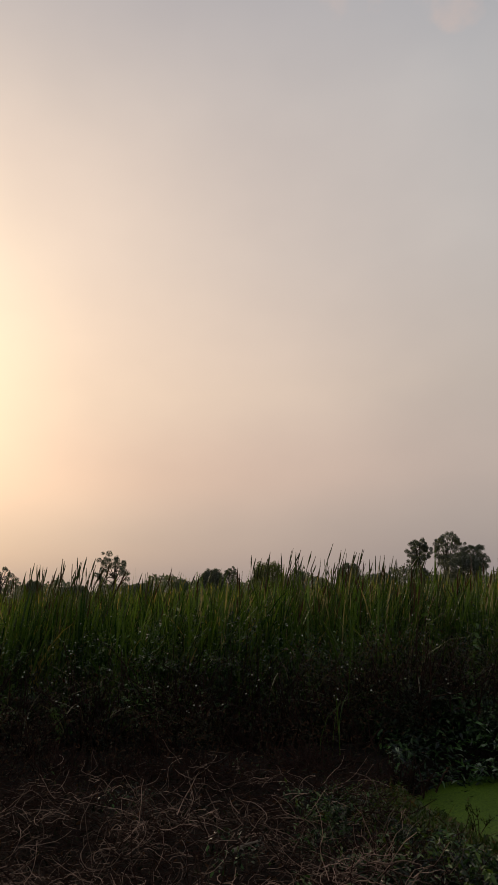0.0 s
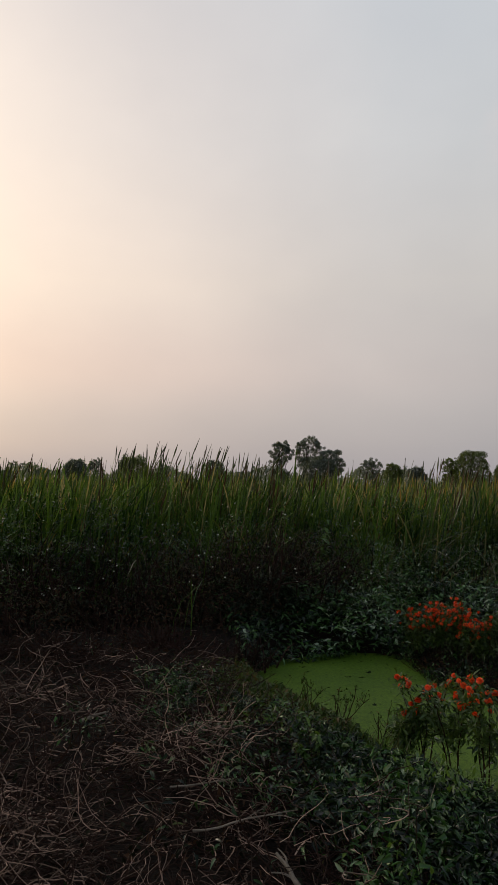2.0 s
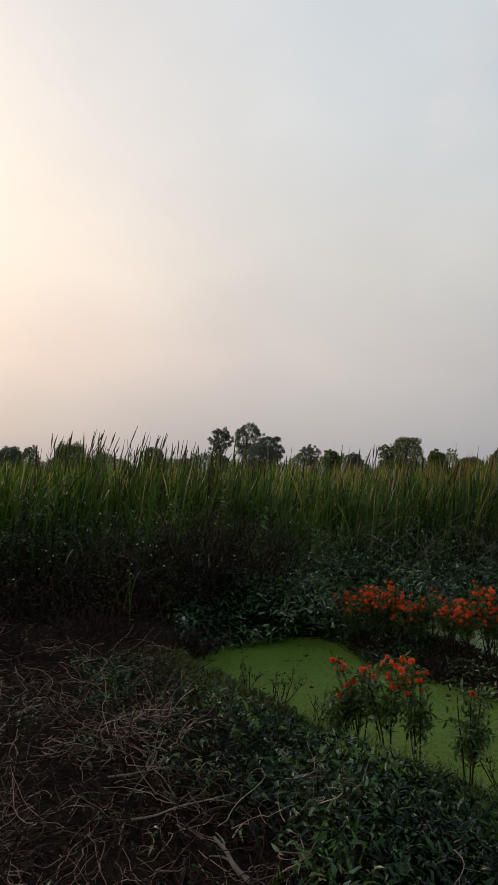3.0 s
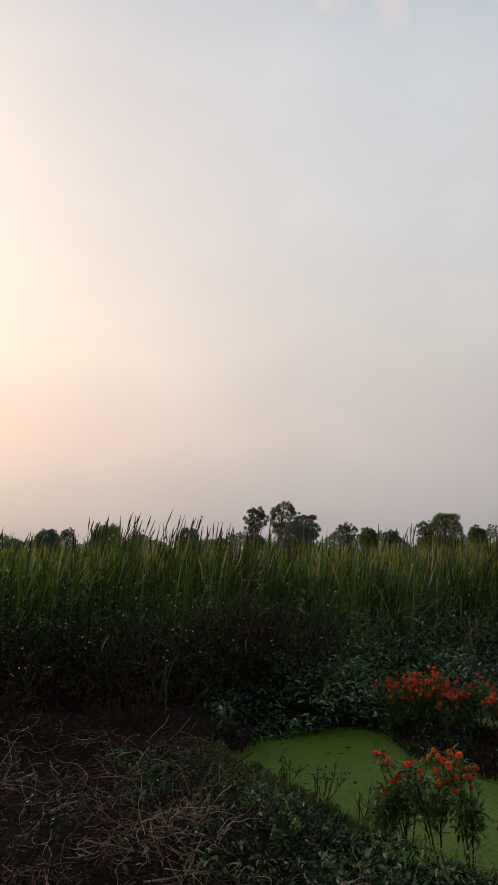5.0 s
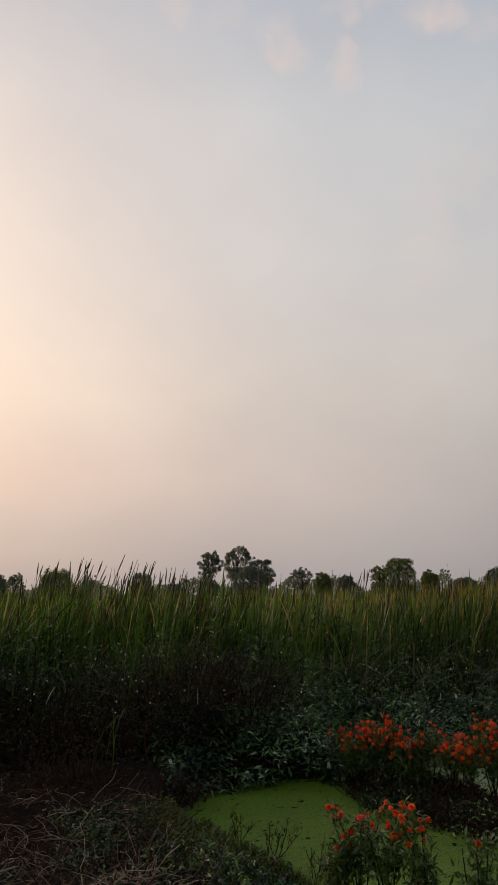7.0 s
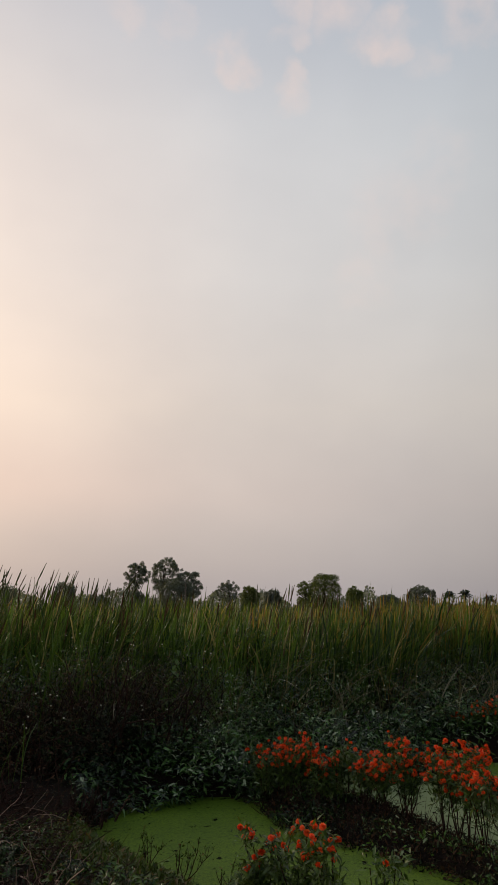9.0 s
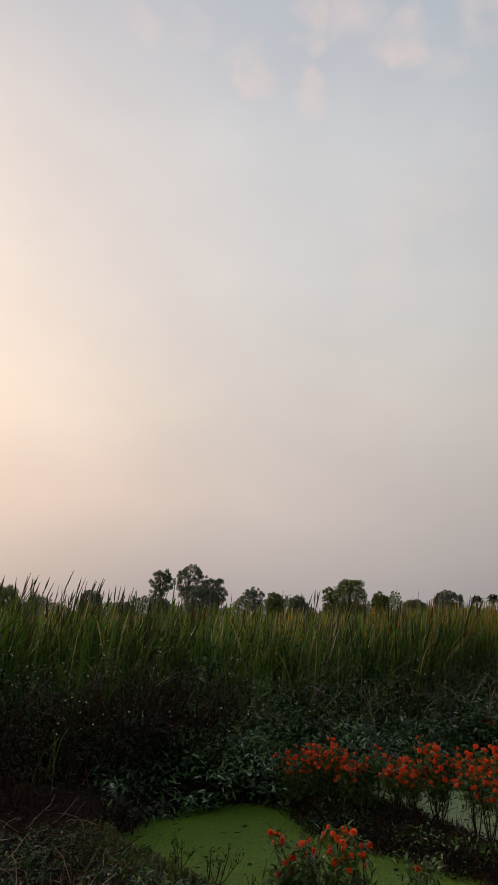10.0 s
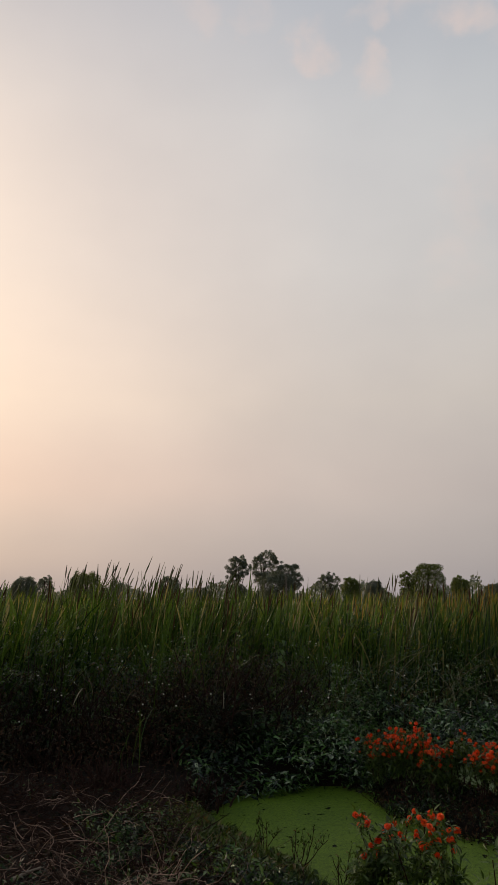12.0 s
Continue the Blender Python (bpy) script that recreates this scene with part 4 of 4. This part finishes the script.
def build_dike_cover():
    """Dark dry weeds on the narrow dikes."""
    rng = np.random.default_rng(61)
    k = 16000

    def on_dike(x, y):
        a, b, c = signed(DITCH_A, x, y), signed(DITCH_B, x, y), signed(DITCH_C, x, y)
        return (((a < 1.3) & (b < 1.7)) | ((b < 0.9) & (c < 1.1))) & (np.minimum(a, np.minimum(b, c)) > -0.05) & (x > 2.9)
    x, y = place_on(rng, k, 2.9, 7.5, 3.5, 7.8, lambda x, y: on_dike(x, y) * 1.0)
    z = np.maximum(ground_z(x, y), WATER_Z) + rng.uniform(0.005, 0.05, k)
    ln = rng.uniform(0.025, 0.06, k)
    stuff("dike_weeds", [leaves(rng, np.stack([x, y, z], 1), random_dirs(rng, k, 0.2), random_dirs(rng, k, 1.5), ln, ln * 0.3)], M_DULL, "dull half-dry weeds on the narrow dikes", "weeds")
    k = 3200
    x, y = place_on(rng, k, 2.9, 4.4, 4.2, 7.8, lambda x, y: on_dike(x, y) * (signed(DITCH_A, x, y) < np.where(y > 6.2, 0.9, 0.5)) * np.where(y > 5.6, 1.0, 0.45) * (0.5 + 0.5 * np.sin(x * 7 + 2 * np.sin(y * 5))))
    ln = rng.uniform(0.025, 0.058, k)
    stuff("dike_herbs", [leaves(rng, np.stack([x, y, np.maximum(ground_z(x, y), WATER_Z) + rng.uniform(0.01, 0.10, k)], 1), random_dirs(rng, k, 0.3), random_dirs(rng, k, 1.5), ln, ln * 0.34)],
          M_SHRUB, "dark green herbs under the flowers on the dikes", "herbs")
    k = 3000
    x, y = place_on(rng, k, 3.6, 7.6, 6.9, 8.7, lambda x, y: (wet(x, y) > 0.04) * (y > 7.7 - 0.3 * np.sin(x * 3)))
    ln = rng.uniform(0.04, 0.09, k)
    stuff("bank_weeds", [leaves(rng, np.stack([x, y, np.maximum(ground_z(x, y), WATER_Z) + rng.uniform(0.01, 0.16, k)], 1), random_dirs(rng, k, 0.3), random_dirs(rng, k, 1.5), ln, ln * 0.3)],
          M_CREEP, "weeds at the foot of the thicket by the water", "weeds")
    k = 1200
    x, y = place_on(rng, k, 2.9, 7.5, 3.5, 7.8, lambda x, y: on_dike(x, y) * 1.0)
    path = wander(rng, np.stack([x, y, np.maximum(ground_z(x, y), WATER_Z) - 0.01], 1), rng.uniform(0, 6.28, k), rng.uniform(0.3, 1.3, k), rng.uniform(0.1, 0.3, k), 6, 0.35, 0.05)
    stuff("dike_stems", [tubes(rng, path, np.broadcast_to(np.linspace(0.003, 0.0015, 6), (k, 6)), 3)], M_DARKTWIG, "dead stems on the dikes", "stems")


build_dike_cover()


# ---- trees on the skyline ----
def tree(name, az, dist, top_el, wide, label, seed, sparse=0.0, trunk_share=0.45, material=None, round_=0.95, leaf=None, category="tree", count=22000):
    """A tree by direction and distance from the viewer's bank: tapered trunk, limbs, and a crown of leaf clumps with gaps."""
    rng = np.random.default_rng(seed)
    x, y = dist * math.sin(radians(az)), dist * math.cos(radians(az))
    z = float(ground_z(x, y))
    H = 1.6 + dist * math.tan(radians(top_el)) - z
    R = dist * math.tan(radians(wide)) * 0.5
    root = thing(name, (x, y, z), label, category, "trees on the skyline")
    ch = H * (1 - trunk_share)
    trunk_r = 0.016 * H + 0.05
    s = np.linspace(0, 1, 8)
    tp = np.stack([0.04 * H * np.sin(s * 2 + seed), 0.03 * H * np.sin(s * 3 + seed * 2), s * H * 0.86 - 0.1], 1)
    part("trunk", [tubes(rng, tp[None], (trunk_r * np.linspace(1.25, 0.25, 8))[None], 8)], M_BARK, root, smooth=True)
    # the crown: billowing lobes over a dome, each a shell of small leaves that face outwards
    mid, semi = np.array([0, 0, H - ch * 0.5]), np.array([R, R * 0.9, ch * 0.5])
    n = 120
    g = np.arange(n) + 0.5
    ph, zz = g * 2.39996, 1 - 1.9 * g / n
    ring = np.sqrt(np.maximum(1 - zz ** 2, 0))
    v = np.stack([ring * np.cos(ph), ring * np.sin(ph), zz], 1)
    v = np.sign(v) * np.abs(v) ** 0.84
    billow = 0.99 + 0.10 * np.sin(v[:, 0] * 4 + seed) * np.sin(v[:, 2] * 5 + seed * 2) + rng.normal(0, 0.05, n)
    lr = rng.uniform(0.13, 0.25, n) * min(R, ch * 0.62) * (1 - 0.45 * sparse)
    lc = mid + v * billow[:, None] * (semi - lr[:, None] * 0.9) * rng.uniform(0.3 if sparse > 0.4 else 0.72, 1.0, (n, 1)) ** 0.5
    hole = np.sin(v[:, 0] * 6 + seed * 1.3) * np.sin(v[:, 1] * 6 + seed) * np.sin(v[:, 2] * 5 + seed * 0.7)
    keep = rng.uniform(0, 1, n) + 0.35 * hole > sparse * np.interp(v[:, 2], [-1, 0.1, 1], [1.05, 1.0, 0.75] if sparse > 0.5 else [1.25, 1.0, 0.5])
    lc, lr = lc[keep], lr[keep]
    lc[:, 2] = np.maximum(lc[:, 2], 0.25)
    nl = len(lr)
    pick = rng.permutation(nl)[:16]
    st = tp[rng.integers(2, 7, len(pick))]
    limb = np.stack([st + (lc[pick] - st) * f + np.array([0, 0, 0.06 * H]) * math.sin(math.pi * f) * 0.5 for f in np.linspace(0, 1, 5)], 1)
    for one in limb:
        part("limb", [tubes(rng, one[None], trunk_r * np.linspace(0.45, 0.12, 5)[None], 5)], M_BARK, root)
    size = leaf or 0.0013 * dist
    k = int(min(count, 0.62 * np.sum(4 * math.pi * lr ** 2) / (0.3 * size ** 2)))
    i = rng.choice(nl, k, p=lr ** 2 / np.sum(lr ** 2))
    o = random_dirs(rng, k, 0.25)
    tuft = np.sin(o[:, 0] * 5 + i) * np.sin(o[:, 1] * 5 + i * 2) + np.sin(o[:, 2] * 6 + i * 3)
    p = lc[i] + o * (lr[i] * (0.92 + 0.10 * tuft) * rng.uniform(0.3, 1.15, k) ** 0.5)[:, None] * np.array([1, 1, round_])
    ln = size * rng.uniform(0.6, 1.3, k)
    pieces = [small_leaves(p, np.cross(o, random_dirs(rng, k)), o * 0.7 + rng.normal(0, 0.5, (k, 3)), ln, ln * 0.6)]
    q = int(600 * (1 - sparse))       # leaves deep inside
    inner = mid + random_dirs(rng, q) * semi * (0.7 * rng.uniform(0.1, 1, (q, 1)) ** 0.4)
    inner[:, 2] = np.maximum(inner[:, 2], 0.2)
    pieces.append(small_leaves(inner, random_dirs(rng, q), random_dirs(rng, q), size * 1.8, size * 1.2))
    part("crown", pieces, material or M_HAZED_TREE, root, kind="stuff")
    return root


# seed, azimuth, distance, top elevation, width in degrees, sparse, trunk share, light, label
TREES_SUNWARD = [
    (600, -19.9, 85, 2.5, 3.0, 0.85, 0.3, 0, "sparse tree with thin spreading branches"),
    (601, -17.6, 110, 1.4, 1.7, 0.1, 0.1, 0, "low round bush on the skyline"),
    (602, -14.6, 130, 0.9, 2.2, 0.1, 0.1, 0, "low dark bush on the skyline"),
    (603, -11.5, 110, 3.55, 3.3, 0.66, 0.08, 0, "slender tree with an airy rounded crown"),
    (604, -9.3, 120, 0.85, 2.2, 0.1, 0.1, 0, "small rounded bush on the skyline"),
    (605, -6.0, 120, 1.1, 1.8, 0.25, 0.1, 0, "small rounded bush on the skyline"),
    (606, -3.5, 90, 1.9, 2.4, 0.0, 0.12, 0, "broad dark bushy tree"),
    (607, -1.9, 92, 1.95, 1.5, 0.4, 0.12, 0, "small open-crowned tree beside a dark one"),
    (608, 1.2, 85, 2.3, 3.0, 0.05, 0.1, 1, "broad green bushy tree behind the reeds"),
    (609, 3.6, 100, 1.6, 1.4, 0.2, 0.1, 0, "small bushy tree behind the reeds"),
    (610, 7.9, 100, 1.95, 1.9, 0.1, 0.12, 0, "round bushy tree behind the reeds"),
]
TREES_MIDDLE = [
    (611, 10.3, 120, 1.0, 2.4, 0.2, 0.1, 0, "low bush on the skyline"),
    (616, 13.3, 124, 1.45, 2.2, 0.5, 0.1, 0, "thin low growth beneath the tiered tree"),
    (612, 13.5, 125, 3.72, 2.35, 0.5, 0.38, 0, "tall tree with a tiered rounded crown"),
    (613, 15.75, 130, 4.02, 2.55, 0.4, 0.36, 0, "tallest dark tree of the skyline group"),
    (615, 16.7, 126, 2.35, 3.4, 0.12, 0.05, 0, "dark undergrowth beneath the tall trees"),
    (614, 17.65, 128, 3.08, 2.45, 0.4, 0.28, 0, "dense dark tree beside the tallest one"),
    (617, 20.9, 110, 2.2, 2.0, 0.5, 0.25, 0, "round tree with an open crown"),
    (618, 22.7, 105, 1.82, 1.7, 0.0, 0.1, 1, "light green bush on the skyline"),
    (619, 24.5, 120, 1.52, 1.7, 0.1, 0.1, 0, "small dark round tree"),
]
TREES_FAR_SIDE = [
    (621, 27.2, 88, 2.25, 1.5, 0.2, 0.1, 1, "low light green bush beside the domed tree"),
    (620, 28.8, 90, 2.95, 3.0, 0.14, 0.08, 1, "broad light green tree with a domed crown"),
    (622, 31.2, 125, 1.78, 1.6, 0.1, 0.15, 1, "small green tree beside the domed one"),
    (623, 33.8, 130, 1.2, 2.0, 0.2, 0.1, 0, "low dark bushes on the skyline"),
    (624, 36.4, 115, 1.85, 2.6, 0.4, 0.3, 0, "umbrella-shaped tree with a bare trunk"),
    (625, 44.5, 100, 1.6, 4.0, 0.1, 0.1, 1, "broad bushy tree on the skyline"),
]
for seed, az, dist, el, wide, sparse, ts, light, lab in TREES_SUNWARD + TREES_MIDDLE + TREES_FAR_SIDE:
    tree("tree", az, dist, el, wide, lab, seed, sparse, ts, M_TREELIT if light else M_HAZED_TREE)


def dead_trunk(az, dist, top_el, label, seed):
    """A slim pale trunk with a few broken stubs."""
    rng = np.random.default_rng(seed)
    x, y = dist * math.sin(radians(az)), dist * math.cos(radians(az))
    z = float(ground_z(x, y))
    H = 1.6 + dist * math.tan(radians(top_el)) - z
    root = thing("dead_tree", (x, y, z), label, "tree", "trees on the skyline")
    s = np.linspace(0, 1, 8)
    tp = np.stack([0.05 * np.sin(s * 3), 0.04 * s, s * H - 0.1], 1)
    part("trunk", [tubes(rng, tp[None], np.linspace(0.16, 0.06, 8)[None], 8)], M_DEADWOOD, root, smooth=True)
    for j in range(4):
        a, i = 1.7 * j, 3 + j
        e = tp[i] + np.array([math.cos(a) * 0.5, math.sin(a) * 0.5, 0.45])
        part("branch_stub", [tubes(rng, np.stack([tp[i], (tp[i] + e) / 2 + np.array([0, 0, 0.05]), e])[None], np.array([[0.05, 0.04, 0.02]]), 5)], M_DEADWOOD, root)


dead_trunk(17.4, 112, 2.0, "slim pale dead trunk among tall trees", 650)


def build_far_woods():
    """A low belt of woods along the horizon; its haze is put into the leaf colour."""
    rng = np.random.default_rng(81)
    k = 30000
    az = np.radians(rng.uniform(-32, 55, k))
    dist = rng.uniform(170, 230, k)
    top = 4.3 + 1.1 * np.sin(az * 37) + 1.0 * np.sin(az * 91 + 1) + 0.6 * np.sin(az * 203)
    top = top * (1 - 0.6 * np.exp(-((np.degrees(az) - 40.5) / 2.2) ** 2))
    z = rng.uniform(0, 1, k) ** 0.7 * np.maximum(top, 0.9)
    ln = rng.uniform(0.5, 1.1, k)
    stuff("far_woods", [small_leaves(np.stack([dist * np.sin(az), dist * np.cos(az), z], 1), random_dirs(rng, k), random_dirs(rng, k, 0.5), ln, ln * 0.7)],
          M_HAZED_TREE, "low belt of far woods along the horizon", "woods")


build_far_woods()


def palm(az, dist, top_el, label, seed):
    rng = np.random.default_rng(seed)
    x, y = dist * math.sin(radians(az)), dist * math.cos(radians(az))
    z = float(ground_z(x, y))
    H = 1.6 + dist * math.tan(radians(top_el)) - z
    root = thing("palm_tree", (x, y, z), label, "palm tree", "palms on the skyline")
    s = np.linspace(0, 1, 7)
    tp = np.stack([0.3 * s ** 2, 0.1 * s, s * (H - 0.85) - 0.1], 1)
    part("trunk", [tubes(rng, tp[None], np.linspace(0.19, 0.11, 7)[None], 8)], M_BARK, root, smooth=True)
    for j in range(18):
        a, pt = 2.39996 * j + rng.normal(0, 0.15), 1.35 - j * 0.105 + rng.uniform(-0.15, 0.15)
        L = rng.uniform(1.15, 1.5)
        t = np.linspace(0, 1, 7)
        rib = tp[-1] + np.stack([math.cos(a) * L * t * math.cos(pt), math.sin(a) * L * t * math.cos(pt), L * (t * math.sin(pt) - 0.42 * t ** 2.2)], 1)
        m = 44
        q = np.repeat(np.linspace(0.12, 1, m // 2), 2)
        pos = np.stack([np.interp(q, t, rib[:, c]) for c in range(3)], 1)
        side = np.where(np.arange(m) % 2, 1, -1)[:, None] * np.array([-math.sin(a), math.cos(a), 0]) + np.array([math.cos(a) * 0.5, math.sin(a) * 0.5, -0.45])
        part("frond", [tubes(rng, rib[None], np.linspace(0.03, 0.008, 7)[None], 3), small_leaves(pos, side, np.tile([0, 0, 1.0], (m, 1)), 0.5 * np.sin(q * 2.6 + 0.4) + 0.1, 0.15)], M_HAZED_TREE, root)
    return root


for i, (az, dist, el) in enumerate(((38.5, 125, 1.55), (39.7, 122, 1.65), (41.45, 125, 1.25), (42.8, 130, 1.1))):
    palm(az, dist, el, "small coconut palm on the skyline", 700 + i)


# ---- single plants and small things ----
def tall_weed(x, y, height, seed, label, material=M_SHRUB, leaf=0.11):
    """One upright stalk with drooping leaves in pairs."""
    rng = np.random.default_rng(seed)
    z = float(ground_z(x, y))
    root = thing("tall_weed", (x, y, z), label, "weed")
    s = np.linspace(0, 1, 9)
    path = np.stack([0.05 * np.sin(s * 3 + seed), 0.03 * np.cos(s * 2), s * height - 0.02], 1)
    part("stalk", [tubes(rng, path[None], np.linspace(0.008, 0.003, 9)[None], 5)], M_GRASS, root)
    k = 60
    t = rng.uniform(0.25, 1, k)
    p = np.stack([np.interp(t, s, path[:, c]) for c in range(3)], 1)
    a = rng.uniform(0, 6.28, k)
    d = np.stack([np.cos(a), np.sin(a), rng.normal(-0.35, 0.3, k)], 1)
    ln = leaf * rng.uniform(0.6, 1.2, k)
    part("foliage", [leaves(rng, p, d, random_dirs(rng, k, 2.5), ln, ln * 0.4, 0.2, 0.4)], material, root, kind="stuff")
    return root


tall_weed(2.22, 8.92, 1.45, 801, "tall weed stalk with drooping leaves before the reeds", M_LIME)
tall_weed(2.72, 8.85, 1.12, 802, "leafy weed stalk before the reeds", M_LIME)
tall_weed(-2.22, 7.87, 0.47, 830, "small pale green weed in the dark brush", M_LIME, 0.06)
tall_weed(-1.79, 8.47, 0.85, 831, "small pale green weed in the dark brush", M_LIME, 0.06)
tall_weed(-2.19, 8.28, 0.55, 832, "small pale green weed in the dark brush", M_LIME, 0.06)
for i, (x, y, h) in enumerate(((0.66, 2.43, 0.11), (-0.03, 2.60, 0.13), (0.06, 2.66, 0.10), (0.55, 2.47, 0.12), (1.08, 3.76, 0.22), (1.00, 3.72, 0.20), (1.16, 3.82, 0.21), (0.52, 4.95, 0.20), (0.60, 5.1, 0.2))):
    tall_weed(x, y, h, 850 + i, "small leafy sprout coming up between dead stems", M_LIME if y > 3.7 and x > 0.9 else M_BROAD, 0.045)
tall_weed(2.50, 8.40, 0.95, 840, "climbing weed with large yellow-green leaves", M_LIME, 0.13)


def bare_bush(x, y, height, seed, label, k=6):
    """Upright leafless twigs with a few tip leaves."""
    rng = np.random.default_rng(seed)
    z = max(float(ground_z(x, y)), WATER_Z)
    root = thing("bare_bush", (x, y, z), label, "bush")
    st = np.stack([rng.normal(0, 0.02, k), rng.normal(0, 0.02, k), np.full(k, -0.03)], 1)
    main = wander(rng, st, rng.uniform(0, 6.28, k), rng.uniform(0.75, 1.5, k), height * rng.uniform(0.5, 1.15, k), 7, 0.24)
    m = 24
    i, s = rng.integers(0, k, m), rng.integers(2, 6, m)
    br = wander(rng, main[i, s], rng.uniform(0, 6.28, m), rng.uniform(0.7, 1.3, m), height * rng.uniform(0.15, 0.35, m), 5, 0.2)
    for j in range(k):
        part("stem", [tubes(rng, main[j:j + 1], np.linspace(0.005, 0.002, 7)[None], 4)], M_DARKTWIG, root)
    part("shoot_mass", [tubes(rng, br, np.broadcast_to(np.linspace(0.0025, 0.0012, 5), (m, 5)), 3)], M_DARKTWIG, root, kind="stuff")
    n = 110
    pts = np.concatenate([br[:, 2:].reshape(-1, 3), main[:, 4:].reshape(-1, 3)])
    q = pts[rng.integers(0, len(pts), n)] + rng.normal(0, 0.008, (n, 3))
    ln = rng.uniform(0.015, 0.035, n)
    part("foliage", [leaves(rng, q, random_dirs(rng, n, 0.6), random_dirs(rng, n, 1), ln, ln * 0.4)], M_GRASS, root, kind="stuff")
    return root


bare_bush(1.78, 5.35, 0.34, 811, "thin half-bare bush at the ditch edge")
bare_bush(1.95, 4.95, 0.26, 812, "thin half-bare bush at the ditch edge")
bare_bush(1.62, 5.75, 0.26, 813, "small leafy twigs at the ditch edge")
bare_bush(2.5, 3.45, 0.36, 814, "thin half-bare bush at the ditch edge")


def branch(x, y, length, radius, azimuth, seed, label, lift=0.05):
    """A fallen branch lying on the tangle."""
    rng = np.random.default_rng(seed)
    z = float(ground_z(x, y))
    path = wander(rng, np.array([[0.0, 0.0, lift]]), np.array([azimuth]), np.array([0.06]), length, 9, 0.12)
    side = wander(rng, path[0, [4, 6]], np.array([azimuth + 0.6, azimuth - 0.7]), np.array([0.2, 0.2]), length * 0.35, 6, 0.15)
    me = mesh_of("fallen_branch", [tubes(rng, path, radius * np.linspace(1.1, 0.5, 9)[None], 7), tubes(rng, side, radius * 0.45 * np.broadcast_to(np.linspace(1, 0.4, 6), (2, 6)), 5)], M_DEADWOOD, True)
    ob = new("fallen_branch", me)
    ob.location = (x, y, z)
    return tagged(ob, label, "branch")


branch(0.74, 2.53, 0.27, 0.0120, 1.95, 821, "weathered grey branch lying on dead stems", 0.07)
branch(-0.18, 4.33, 0.17, 0.0100, 0.57, 822, "pale broken stick on the dead stems", 0.15)
branch(0.28, 3.38, 0.29, 0.0045, -0.07, 823, "long thin dead vine across the tangle", 0.15)
branch(1.49, 2.37, 0.27, 0.0028, -1.61, 824, "thin straight dead stalk over the weeds", 0.19)
branch(0.34, 2.93, 0.44, 0.0045, -0.16, 825, "curved dead vine lying across the tangle", 0.14)


def build_white_flowers():
    """Tiny white blossoms dotted over the thicket."""
    rng = np.random.default_rng(91)
    k = 190
    x, y = place_on(rng, k, -5.5, 6, 7.5, 9.1, lambda x, y: np.where(x < 2.5, 1.0, 0.35))
    z = 0.27 + (y - 7.4) * 0.55 + rng.uniform(-0.05, 0.2, k)
    p = np.repeat(np.stack([x, y, z], 1), 5, 0)
    a = np.tile(np.arange(5) * 1.2566, k)
    d = np.stack([np.cos(a), np.sin(a) * 0.6 - 0.3, np.sin(a) * 0.6], 1)
    n = np.tile([0, -0.8, 0.6], (k * 5, 1))
    ln = np.repeat(rng.uniform(0.007, 0.0125, k), 5)
    stuff("white_blossoms", [leaves(rng, p, d, n, ln, ln * 0.8, 0.1, 0.1)], M_WHITE, "tiny white blossoms dotted over the thicket", "blossoms")


build_white_flowers()
